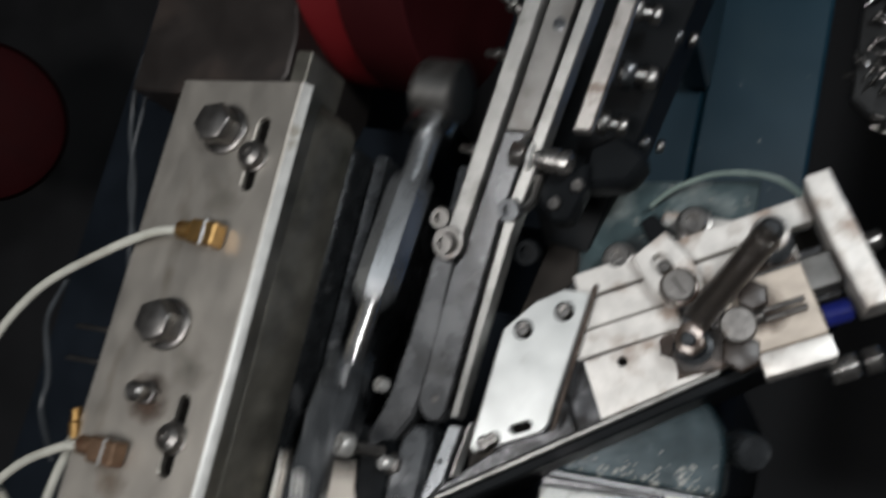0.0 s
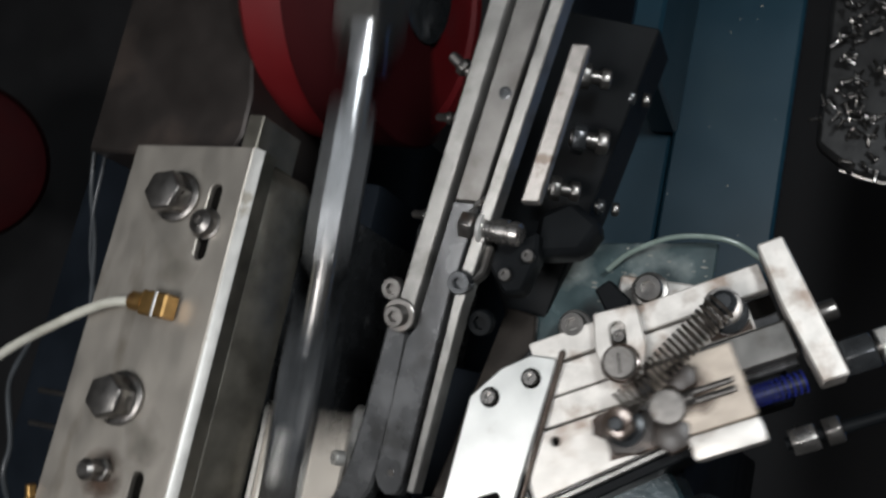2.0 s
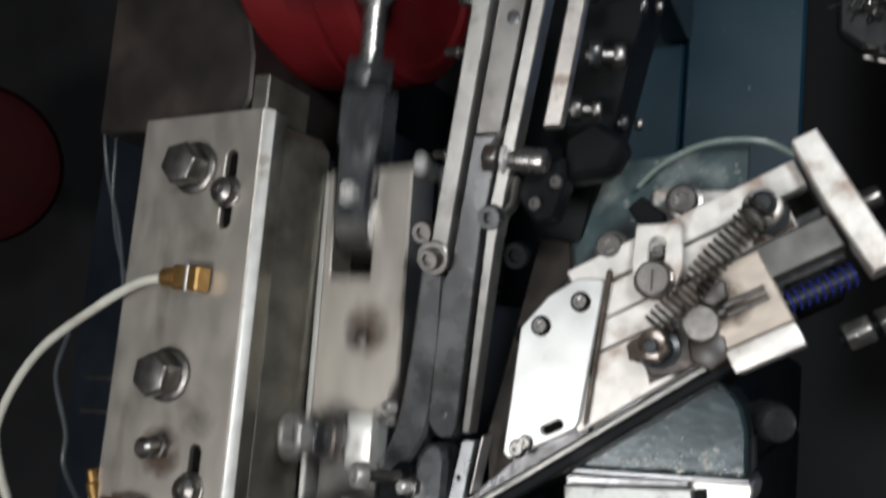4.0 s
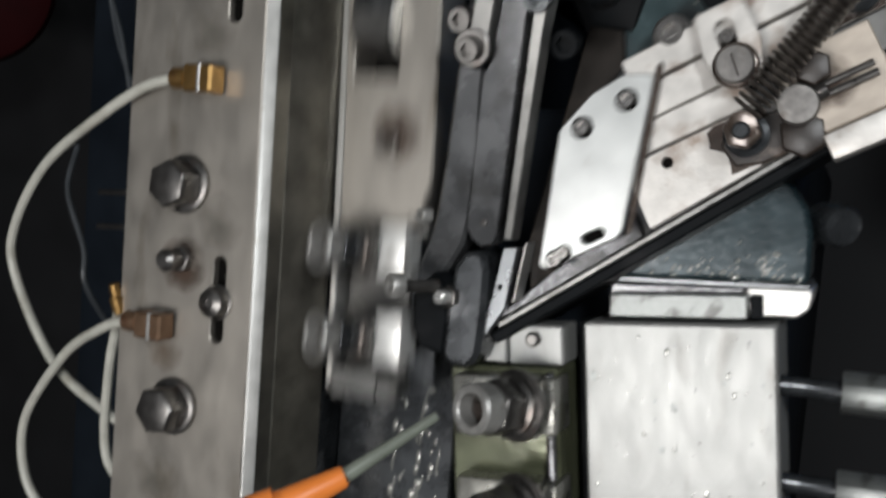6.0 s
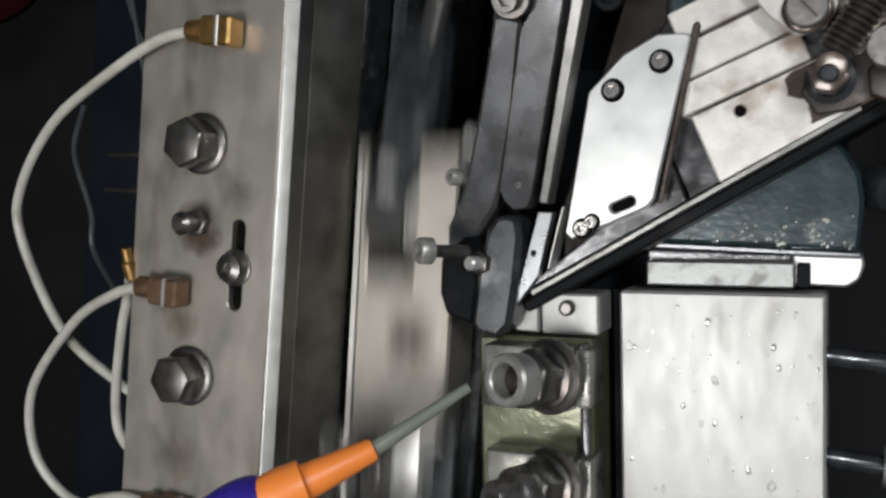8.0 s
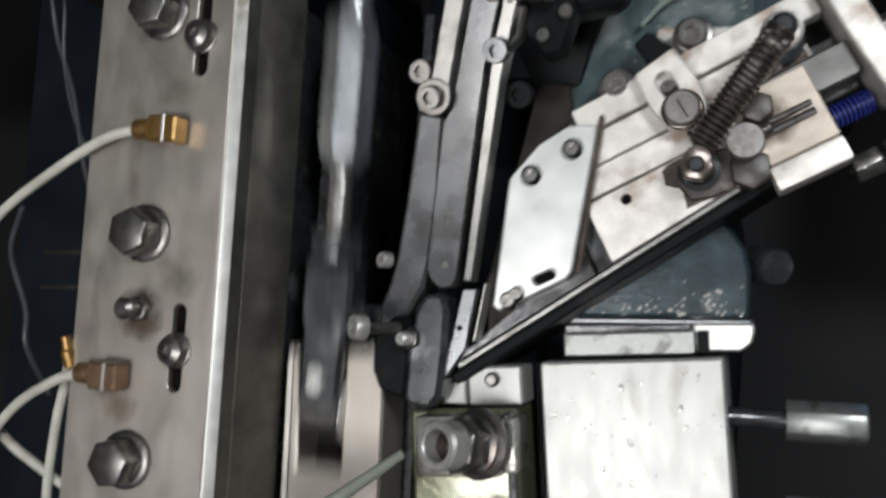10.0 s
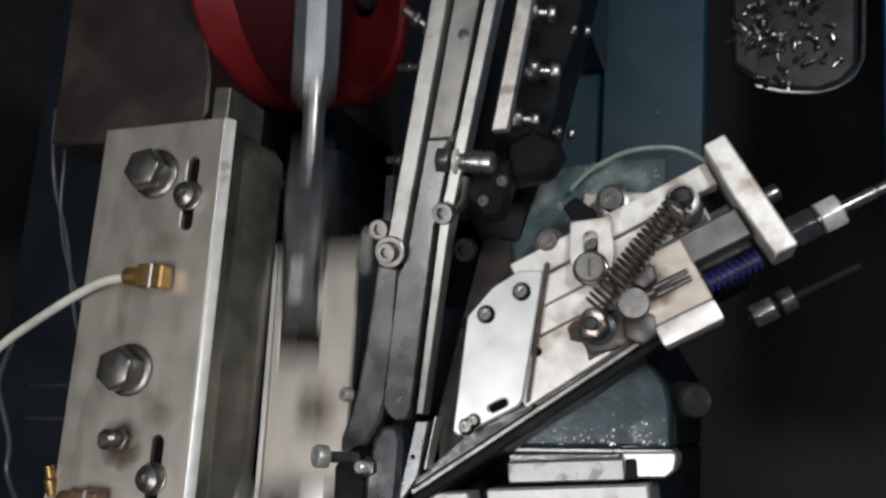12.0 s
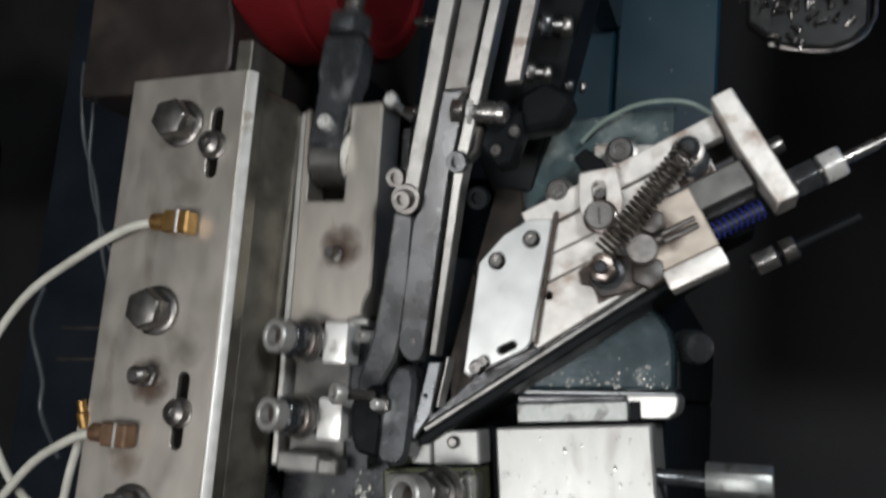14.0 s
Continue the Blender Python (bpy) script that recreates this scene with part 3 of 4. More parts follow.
part("spacer", box(-0.0195, 0.0060, -0.152, -0.142, -0.0115, 0.004, 0.001), RAIL, slide)
part("spacer", box(0.0065, 0.0185, -0.152, -0.144, -0.0075, 0.006, 0.001), RAIL, slide)

# ---- connecting rod and crank wheel ----
CRANK = Vector((0.0780, 0.371, -0.060))
NRM = Vector((1.0, 0.0, 0.0))
WHEEL = facing((0.0640, 0.378, -0.085), NRM)
wheel = thing("crank_wheel", WHEEL, "red painted crank wheel with a thick rim", "crank wheel")
part("rim", turned([(0.080, -0.070), (0.092, -0.070), (0.095, -0.066), (0.095, -0.030), (0.0925, -0.028), (0.0925, -0.024), (0.095, -0.022), (0.095, -0.004), (0.092, 0.0), (0.084, 0.0), (0.081, -0.003), (0.03, -0.004)], 80), RED, wheel)
# Dark sector laid over the wheel to paint the shade on its face.
sector = [(0.026 * math.cos(radians(a)), 0.026 * math.sin(radians(a))) for a in range(98, -71, -12)] + [(0.0962 * math.cos(radians(a)), 0.0962 * math.sin(radians(a))) for a in range(-70, 99, 6)]
TO_PIN = math.degrees(math.atan2(*reversed((WHEEL.to_3x3().inverted() @ Vector((0, 1, 0))).to_2d())))
part("shaded_sector", prism(sector, -0.040, 0.0025, (), 0.001), SHADED_RED, wheel, "darkened sector of the red wheel, painted as shade", pose(0, 0, 0, 0, 0, TO_PIN))
part("hub", turned([(0.032, -0.0055), (0.032, 0.004), (0.028, 0.006), (0, 0.006)], 32), OXIDE, wheel, "dark steel hub")
RX = SX - 0.005
rod = thing("connecting_rod", pose(RX, SY + 0.043, SZ), "steel connecting rod with a polished turnbuckle", "connecting rod")
part("eye", turned([(0.0150, -0.0108), (0.0165, -0.0095), (0.0165, 0.0090), (0.0150, 0.0102)], 40), GREY_BAR, rod, "rounded grey bearing eye", pose(0, -0.0155, -0.0115, 0, 90, 0))
part("tongue", prism([(-0.0105, -0.0135), (0.0100, -0.0135), (0.0112, 0.026), (0.013, 0.030), (0.013, 0.056), (-0.013, 0.056), (-0.013, 0.030), (-0.0112, 0.026)], -0.012, 0.007, (), 0.002), OXIDE, rod, "dark steel fork tongue")
part("pivot_screw", socket_head(0.0046, 0.005, 0.0026, 0.003, 0.007), BOLT_BRIGHT, rod)
part("side_washer", turned([(0.0135, 0.0), (0.0145, 0.0004), (0.0145, 0.0014), (0.0130, 0.0018)], 36), BOLT_BRIGHT, rod, "bright thin side washer", pose(0.0104, -0.0145, -0.0085, 0, 90, 0))
SPIN = pose(0, 0, 0, -90, 0, 0)
part("lock_nut", hexagon(0.024, 0.057, 0.070, 0, 0.001), OXIDE, rod, "", SPIN)
part("lower_shaft", turned([(0.0062, 0.0705), (0.0062, 0.104)], 20), STUD, rod, "", SPIN)
part("turnbuckle", turned([(0.0080, 0.102), (0.0130, 0.109), (0.0134, 0.114), (0.0134, 0.168), (0.0125, 0.173), (0.0088, 0.176)], 8), GREY_BLUE, rod, "polished octagonal turnbuckle", SPIN)
part("upper_shaft", turned([(0.0075, 0.1765), (0.0075, 0.204)], 20), GREY_BLUE, rod, "", SPIN)
part("collar", turned([(0.0130, 0.2045), (0.0150, 0.206), (0.0150, 0.212), (0.0130, 0.214)], 28), CHROME, rod, "", SPIN)
part("big_end", turned([(0.017, -0.013), (0.0195, -0.011), (0.0195, 0.011), (0.017, 0.013)], 32), GREY_BAR, rod, "dark steel bearing end", pose(0, 0.2335, 0, 0, 90, 0))

# ---- feed chute ----
chute = thing("feed_chute", pose(0.15, 0.17, -0.03), "inclined steel feed chute with bolted rails", "feed chute")
INV = pose(-0.15, -0.17, 0.03)


def sloped(outline, top, thick, bev=0.0008, holes=()):
    """A plate in the chute's plane: it rises with y by 0.30, and lies top above that plane."""
    bm = prism(outline, -thick, 0.0, holes, bev)
    for v in bm.verts:
        v.co.z += -0.004 + 0.30 * (v.co.y - 0.17) + top
    return bm


part("left_rail", sloped([(0.1325, 0.166), (0.1415, 0.166), (0.1795, 0.33), (0.1705, 0.33)], 0.001, 0.009), RAIL, chute, "bright worn steel rail", INV)
part("web", sloped([(0.1556, 0.2225), (0.1680, 0.2225), (0.1955, 0.335), (0.1815, 0.335)], -0.003, 0.012), GREY_BAR, chute, "dark grey steel web", INV)
part("lower_web", sloped([(0.1290, 0.098), (0.1310, 0.093), (0.1350, 0.090), (0.1405, 0.091), (0.1430, 0.096), (0.1575, 0.1815), (0.1678, 0.2220), (0.1554, 0.2220), (0.1425, 0.166), (0.1385, 0.160)], -0.003, 0.012, 0.0005), OILSTEEL, chute, "black oiled lower web", INV)
part("right_rail", sloped([(0.1468, 0.094), (0.1505, 0.094), (0.1652, 0.178), (0.2045, 0.335), (0.1985, 0.335), (0.1622, 0.190)], -0.001, 0.010, 0.0005), RAIL, chute, "worn steel rail", INV)
part("cover_strip", sloped([(0.1880, 0.2230), (0.1962, 0.2235), (0.2105, 0.2860), (0.2030, 0.2865)], 0.003, 0.005), KNOBM, chute, "pale worn cover strip", INV)
part("side_sheet", prism([(0.1500, 0.092), (0.1535, 0.068), (0.1650, 0.078), (0.1740, 0.110), (0.1830, 0.150), (0.1860, 0.168), (0.1840, 0.186), (0.1690, 0.188)], -0.056, -0.050, (), 0.0008), BROWN, chute, "dark brown stained side sheet", INV)
part("carrier", sloped([(0.166, 0.185), (0.186, 0.183), (0.192, 0.205), (0.205, 0.245), (0.226, 0.32), (0.165, 0.33), (0.145, 0.23)], -0.058, 0.03), BLACK, chute, "black painted carrier", INV)
part("arm_bar", sloped([(0.1260, 0.166), (0.1375, 0.164), (0.1340, 0.130), (0.1285, 0.100), (0.1250, 0.089), (0.1170, 0.077), (0.1110, 0.067), (0.1020, 0.066), (0.1030, 0.079), (0.1085, 0.090), (0.1130, 0.104), (0.1180, 0.125)], -0.007, 0.013, 0.0016), OILSTEEL, chute, "black oiled carrier bar", INV)
# Pale strip paints the bar's edge highlight together with its wear.
part("arm_edge_highlight", sloped([(0.1285, 0.1005), (0.1340, 0.1305), (0.1372, 0.158), (0.1384, 0.158), (0.1352, 0.1290), (0.1297, 0.100)], -0.0055, 0.004, 0.0004), GREY_BLUE, chute, "bright worn edge", INV)
part("arm_tip", prism([(0.1215, 0.040), (0.1250, 0.0365), (0.1345, 0.0355), (0.1392, 0.042), (0.1402, 0.060), (0.1402, 0.080), (0.1375, 0.088), (0.1285, 0.087), (0.1245, 0.080), (0.1222, 0.062)], -0.052, -0.029, (), 0.003), OXIDE, chute, "black oiled feed finger", INV)
part("arm_heel", prism([(0.1035, 0.050), (0.1080, 0.0405), (0.1208, 0.0385), (0.1216, 0.074), (0.1140, 0.077), (0.1025, 0.066)], -0.054, -0.034, (), 0.002), BLACK, chute, "", INV)
part("nose_plate", prism([(0.1450, 0.0900), (0.1512, 0.0905), (0.1478, 0.0640), (0.1400, 0.0510), (0.1360, 0.0515), (0.1405, 0.0620)], -0.040, -0.0335, [ring_pts(0.1447, 0.0730, 0.0011, 10)], 0.0008), GREY_BLUE, chute, "grey steel nose plate", INV)
part("blade", prism([(0.1562, 0.0935), (0.1570, 0.0935), (0.1535, 0.0680), (0.1527, 0.0680)], -0.040, -0.029, (), 0.0002), MILLED, chute, "thin steel blade", INV)


def chute_z(y):
    return -0.004 + 0.30 * (y - 0.17)


SL = (0, -0.287, 0.958)
for x, y, dz, r, w, lab in ((0.1365, 0.1700, 0.001, 0.0050, 0.0078, "bright socket screw with washer at the rail's end"), (0.1290, 0.1825, -0.008, 0.0052, 0.0, "bright socket screw beside the rail"),
                            (0.1640, 0.1885, -0.002, 0.0054, 0.0, "socket screw on the chute's edge"), (0.1690, 0.1755, -0.020, 0.0060, 0.0, "dark oily socket screw under the chute")):
    cap_screw(facing((x, y, chute_z(y) + dz), SL), r, 0.0055, lab, "chute screws", BLACK if dz < -0.01 else OXIDE if x > 0.15 else BOLT, w)
hs = cap_screw(facing((0.1375, 0.1005, chute_z(0.1005) - 0.003), SL), 0.0016, 0.0008, "tiny pin in the web of the chute", "chute pins", BOLT, 0, "pin")
hs = cap_screw(facing((0.1745, 0.268, chute_z(0.268) - 0.003), SL), 0.0028, 0.0006, "sunk screw in the web of the chute", "chute pins", OXIDE, 0, "pin")
ab = thing("finger_bolt", facing((0.1145, 0.0705, -0.022), (-0.62, 0.0, 0.78)), "bright round-headed bolt on the feed finger", "bolt")
part("shank", turned([(0.0028, -0.006), (0.0028, 0.012)], 14), BOLT, ab)
part("head", socket_head(0.0056, 0.006, 0.0030, 0.003, 0.011), RINGM, ab)
ab2 = thing("finger_pin", facing((0.1235, 0.0665, -0.029), (-0.3, 0.0, 0.95)), "short bright pin on the feed finger", "pin")
part("shank", turned([(0.0030, 0.0), (0.0030, 0.007), (0.0022, 0.008)], 14), BOLT_BRIGHT, ab2)
part("foot_nut", hexagon(0.009, -0.002, 0.002, 0, 0.0005), BOLT, ab2)
ab3 = thing("lug_screw", facing((0.1095, 0.1010, -0.031), (-0.5, 0, 0.85)), "bright small screw on the carrier bar", "screw")
part("head", socket_head(0.0036, 0.005, 0.0018, 0.002, 0.0), RINGM, ab3)

# pivot clamp across the chute
piv = thing("pivot_clamp", pose(0.172, 0.2125, 0.004), "polished pivot pin in a black clamp bracket", "clamp")
PIN = pose(0, 0, 0, 0, 90, -4)
part("pin", turned([(0.0030, -0.002), (0.0050, -0.0015), (0.0054, 0.0), (0.0054, 0.0025), (0.0048, 0.003), (0.0048, 0.0042), (0.0056, 0.0048), (0.0056, 0.0095), (0.0050, 0.0100), (0.0050, 0.0112), (0.0055, 0.0118), (0.0052, 0.0150), (0.0035, 0.0162)], 24), STUD, piv, "bright grooved pivot pin", PIN)
part("collar", turned([(0.0040, -0.0035), (0.0070, -0.0032), (0.0072, -0.0012), (0.0062, -0.0008), (0.0040, -0.0008)], 24), BOLT_BRIGHT, piv, "bright thin collar", PIN)
part("pin_nut", hexagon(0.0112, -0.0120, -0.0055, 14, 0.0012), BOLT, piv, "oily nut", PIN)
part("finger", prism([(-0.0095, 0.0050), (-0.0060, 0.0120), (-0.0020, 0.0145), (0.0020, 0.0120), (0.0030, 0.0060), (0.0010, 0.0050), (-0.0010, 0.0095), (-0.0045, 0.0080), (-0.0065, 0.0040)], -0.004, 0.0045, (), 0.0010), GREY_BAR, piv, "bent steel finger")
part("finger_tip", prism([(-0.0070, 0.0085), (-0.0035, 0.0120), (-0.0010, 0.0105), (-0.0045, 0.0070)], 0.0040, 0.0070, (), 0.0010), STUD, piv, "bright worn finger tip")
part("lower_finger", prism([(-0.0010, -0.0060), (0.0030, -0.0060), (0.0015, -0.0190), (-0.0030, -0.0240), (-0.0045, -0.0220), (-0.0015, -0.0170)], -0.010, -0.003, (), 0.0010), GREY_BAR, piv, "bent steel finger")
part("bracket", prism([(-0.010, -0.003), (-0.004, -0.009), (0.010, -0.026), (0.018, -0.024), (0.022, -0.008), (0.020, 0.004), (0.006, -0.003)], -0.020, -0.008, (), 0.0015), BLACK, piv, "black bracket")
part("yoke", prism([(0.016, -0.006), (0.038, -0.002), (0.045, 0.012), (0.030, 0.022), (0.016, 0.014)], -0.034, -0.016, (), 0.003), BLACK, piv, "black bracket")
for x, y, z in ((0.0185, -0.0085, -0.0075), (0.010, -0.018, -0.0075)):
    part("bracket_screw", socket_head(0.0028, 0.003, 0.0015, 0.0015, 0.0), BOLT, piv, "", pose(x, y, z))


def side_bolt(at, way, length, r, bright, label):
    b = thing("adjusting_bolt", facing(at, way), label, "bolt", "chute adjusting bolts")
    part("thread", turned([(r * 0.55, 0.0), (r * 0.6, 0.001), (r * 0.6, length), (r * 0.4, length + 0.001)], 14), BOLT, b)
    part("nut", hexagon(r * 2.1, 0.001, 0.001 + r * 1.0, 20, 0.0005), bright, b)
    part("lock_nut", hexagon(r * 1.7, 0.003 + r * 1.5, 0.003 + r * 2.4, 5, 0.0005), BOLT, b)
    return b


R1 = (0.92, 0.05, -0.38)
for at, n, r, m_, lab in (((0.197, 0.288, 0.000), 0.012, 0.0050, GREY_BAR, "zinc-plated adjusting bolt with nuts on the chute's side"), ((0.1955, 0.263, -0.012), 0.012, 0.0060, OXIDE, "dark oily adjusting bolt on the chute's side"),
                          ((0.188, 0.2405, -0.018), 0.013, 0.0048, GREY_BAR, "zinc-plated adjusting bolt with nuts on the chute's side"), ((0.2055, 0.2395, -0.038), 0.004, 0.0035, OXIDE, "small dark adjusting bolt on the carrier"),
                          ((0.2130, 0.2905, -0.028), 0.004, 0.0035, OXIDE, "small dark adjusting bolt on the carrier")):
    side_bolt(at, R1, n, r, m_, lab)
for at, way, n, r, lab in (((0.150, 0.284, -0.006), (-0.75, 0.55, 0.2), 0.020, 0.0046, "oily bolt sticking out beside the rail"), ((0.147, 0.266, -0.006), (-0.98, 0.05, -0.1), 0.016, 0.0034, "thin oily bolt beside the rail"),
                           ((0.142, 0.2195, -0.014), (-0.98, 0.05, -0.1), 0.016, 0.0034, "thin oily bolt beside the rail")):
    side_bolt(at, way, n, r, BOLT, lab)

# ---- feed table on the diagonal ----
FT = Matrix.Translation((0.147, 0.058, -0.0365)) @ Matrix.Rotation(math.atan2(0.48, 0.876), 4, "Z")
table = thing("feed_table", FT, "pale machined feed table with an end bar", "feed table")
part("bed_plate", prism([(0.0700, 0.0102), (0.138, 0.0185), (0.168, 0.0190), (0.168, 0.034), (0.196, 0.034), (0.196, 0.079), (0.088, 0.0785), (0.0700, 0.0670)], -0.012, -0.0055, (), 0.0008), WETBED, table, "wet dark steel bed")
part("mid_plate", prism([(0.0800, 0.0403), (0.1295, 0.0403), (0.1295, 0.0520), (0.0860, 0.0520)], -0.0053, 0.0010, (), 0.0006), PALE, table, "oil-streaked pale plate")
part("side_web", box(0.074, 0.090, 0.0662, 0.0710, -0.0053, 0.0012, 0.0004), PALE, table, "pale thin web")
part("tip", prism([(-0.004, 0.001), (0.0696, 0.0101), (0.0696, 0.0660), (0.062, 0.0630), (0.030, 0.0125), (-0.003, 0.0035)], -0.012, -0.003, (), 0.0008), WETBED, table, "wet grey steel tip")
EDGE = pose(-0.004, 0.0005, 0, 0, 0, 7.3)
part("edge_strip", box(0.0, 0.143, -0.0025, 0.0, -0.010, -0.0012, 0.0005), RAIL, table, "worn edge strip", EDGE)
part("edge_rail", box(-0.006, 0.172, -0.0075, -0.0028, -0.054, -0.003, 0.0008), BLACK, table, "black edge rail", EDGE)
part("under_block", box(0.05, 0.19, 0.022, 0.07, -0.045, -0.0125, 0.002), BLACK, table, "black base block")
part("end_bar", prism([(0.1972, 0.0830), (0.1972, 0.0560), (0.2000, 0.0225), (0.2106, 0.0225), (0.2079, 0.0830)], -0.012, 0.0150, (), 0.0008), PALE, table, "pale end bar")
part("top_rail", box(0.090, 0.1955, 0.0665, 0.0785, -0.0053, 0.0032, 0.0006), PALE, table, "pale rail")
part("mid_rail", box(0.074, 0.1850, 0.0525, 0.0655, -0.0053, 0.0015, 0.0006), PALE, table, "pale rail")
part("slot_end", box(0.1855, 0.1955, 0.0575, 0.0655, -0.0053, -0.0035, 0.0002), HOLE, table)
part("guide_rod", box(0.150, 0.1968, 0.0365, 0.0515, -0.0053, 0.0085, 0.001), GREY_BAR, table, "dark steel guide")
# Thin dark pad paints the shadow beside the spring pin.
part("spring_shadow_pad", box(0.166, 0.184, 0.0530, 0.0650, 0.0016, 0.0018, 0.0), STAIN, table, "dark pad painted as the spring pin's shadow")
part("spring_pin", turned([(0.0085, -0.002), (0.0085, 0.007), (0.0070, 0.008), (0.0042, 0.009), (0.0042, 0.0275), (0.0050, 0.028), (0.0050, 0.031), (0.0030, 0.033), (0, 0.033)], 22), OXIDE, table, "dark steel spring pin", pose(0.1765, 0.0615, 0))
part("spring_hook", turned([(0.0062, 0.0), (0.0078, 0.0005), (0.0078, 0.0020), (0.0062, 0.0025)], 22), STUD, table, "bright worn hook ring", pose(0.1760, 0.0612, 0.0245, 12, -14, 0))
for s_, n_, r_, z_ in ((0.149, 0.0845, 0.0062, -0.004), (0.112, 0.0805, 0.0058, -0.004)):
    sc = cap_screw(FT @ pose(s_, n_, z_), r_, 0.006, "oily socket screw with a wide washer on the feed table", "table screws", BOLT, r_ * 1.35)
sc = cap_screw(FT @ pose(0.1065, 0.0720, -0.001), 0.0030, 0.0025, "small dark socket screw on the feed table", "table screws", OXIDE)
clip = thing("spring_clip", FT @ pose(0.132, 0.083, -0.004), "small black bent clip behind the feed table", "clip")
part("leaf", prism([(-0.006, 0.010), (0.002, 0.012), (0.008, 0.0), (0.004, -0.006), (-0.004, -0.004)], -0.002, 0.004, (), 0.001), BLACK, clip)

# clamping plate that shuttles on the table
shoe = thing("clamp_plate", FT, "satin steel clamping plate with socket screws", "clamp plate")
part("plate", prism([(0.0300, 0.0165), (0.0315, 0.0132), (0.0640, 0.0136), (0.0675, 0.0155), (0.1030, 0.066), (0.1020, 0.0680), (0.0925, 0.0725), (0.0778, 0.0713), (0.0600, 0.0640)], 0.0025, 0.0065, [slot_pts(0.0555, 0.0180, 0.0032, 0.0021, 0)], 0.0006), SATIN, shoe)
part("slot_bottom", box(0.049, 0.062, 0.0150, 0.0210, 0.0019, 0.0027, 0), HOLE, shoe)
part("edge_plate", prism([(0.0680, 0.0135), (0.0698, 0.0130), (0.1080, 0.0690), (0.1070, 0.0710), (0.1052, 0.0700)], 0.0026, 0.0050, (), 0.0006), STAIN, shoe, "oil-dark lower edge")
for s_, n_, r_ in ((0.0690, 0.0605, 0.0038), (0.0898, 0.0625, 0.0038), (0.0372, 0.0155, 0.0034), (0.0418, 0.0165, 0.0028)):
    # Flat black disc paints the shadow ring round each screw head.
    part("screw_shade_ring", turned([(r_ * 1.22, 0.0), (r_ * 1.22, 0.0002), (0, 0.0002)], 22), HOLE, shoe, "dark ring painted as shadow round the screw", pose(s_, n_, 0.0066))
    part("socket_screw", socket_head(r_ * 0.86, 0.0026, r_ * 0.5, 0.0022, 0.0002), STUD, shoe, "", pose(s_, n_, 0.0066))

# pusher block
push = thing("pusher_block", FT, "pale machined pusher block with a return spring", "pusher block")
part("block", prism([(0.0684, 0.0118), (0.133, 0.0192), (0.1330, 0.0398), (0.0682, 0.0388)], -0.0052, 0.0022, [ring_pts(0.0850, 0.0335, 0.0022, 14)], 0.0004), PALE, push)
part("hole_bottom", turned([(0.0026, -0.0008), (0.0026, 0.0), (0, 0.0)], 12), HOLE, push, "", pose(0.0850, 0.0335, 0.0))
blot = []
for k in range(30):
    a = k * math.tau / 30
    r = 0.0125 * (1 + 0.22 * math.sin(3 * a + 1.0) + 0.16 * math.sin(5 * a) + 0.08 * math.sin(11 * a))
    blot.append((min(0.1325, 0.1155 + r * math.cos(a)), min(0.0388, max(0.0186, 0.0285 + r * math.sin(a)))))
part("oil_patch", prism(blot, 0.0023, 0.0026, (), 0), STAIN, push, "brown oil patch")
part("tail_block", box(0.1335, 0.1695, 0.0185, 0.0500, -0.0052, 0.0090, 0.0008), TAN, push, "tan stained tail block")
part("end_block", box(0.1400, 0.1695, 0.0080, 0.0180, -0.010, 0.0110, 0.0015, 2), PALE, push, "white end block")
part("spring_post", turned([(0.0085, 0.0027), (0.0085, 0.008), (0.0062, 0.009), (0.0050, 0.017), (0.0032, 0.018), (0.0032, 0.026), (0.0024, 0.027), (0, 0.027)], 22), OXIDE, push, "dark steel spring post", pose(0.1165, 0.0300, 0))
part("post_nut", hexagon(0.0120, 0.0175, 0.0235, 22, 0.0008), STAIN, push, "worn bright nut", pose(0.1165, 0.0300, 0))
part("hook_ring", turned([(0.0034, 0.0), (0.0052, 0.0004), (0.0052, 0.0016), (0.0034, 0.0020)], 18), STAIN, push, "wire hook of the spring", pose(0.1180, 0.0320, 0.0236, 10, -14, 0))
part("knob", turned([(0.0060, 0.0026), (0.0050, 0.011), (0.0066, 0.0105), (0.0075, 0.0115), (0.0075, 0.015), (0.0068, 0.016), (0, 0.0162)], 26), KNOBM, push, "flat grey knob", pose(0.1370, 0.0315, 0))
part("dark_nut", hexagon(0.0115, 0.0092, 0.0160, 12, 0.0008), OILNUT, push, "oil-brown nut", pose(0.1465, 0.0415, 0.0))
part("side_nut", hexagon(0.0155, 0.0026, 0.0095, 12, 0.0014), OILNUT, push, "oil-brown hexagon nut", pose(0.1345, 0.0215, 0.0))
part("clamp_base", prism([(0.1080, 0.0205), (0.1180, 0.0175), (0.1330, 0.0185), (0.1335, 0.0385), (0.1120, 0.0375), (0.1060, 0.0300)], 0.0027, 0.0050, (), 0.001), OILNUT, push, "dark oily clamp base")
for n_, r_ in ((0.0345, 0.0013), (0.0308, 0.0015)):
    part("plunger", turned([(r_, 0.0), (r_, 0.0175)], 10), BOLT, push, "thin dark plunger", pose(0.1475, n_, 0.0115, 0, 90, 0))
part("nut_plate", prism([(0.1235, 0.0335), (0.1325, 0.0345), (0.1330, 0.0392), (0.1250, 0.0390)], 0.0023, 0.0060, (), 0.0008), STAIN, push, "oil-dark bent tab")
part("post_screw", socket_head(0.0032, 0.0035, 0.0017, 0.002, 0.0), STUD, push, "", pose(0.1285, 0.0365, 0.0060))
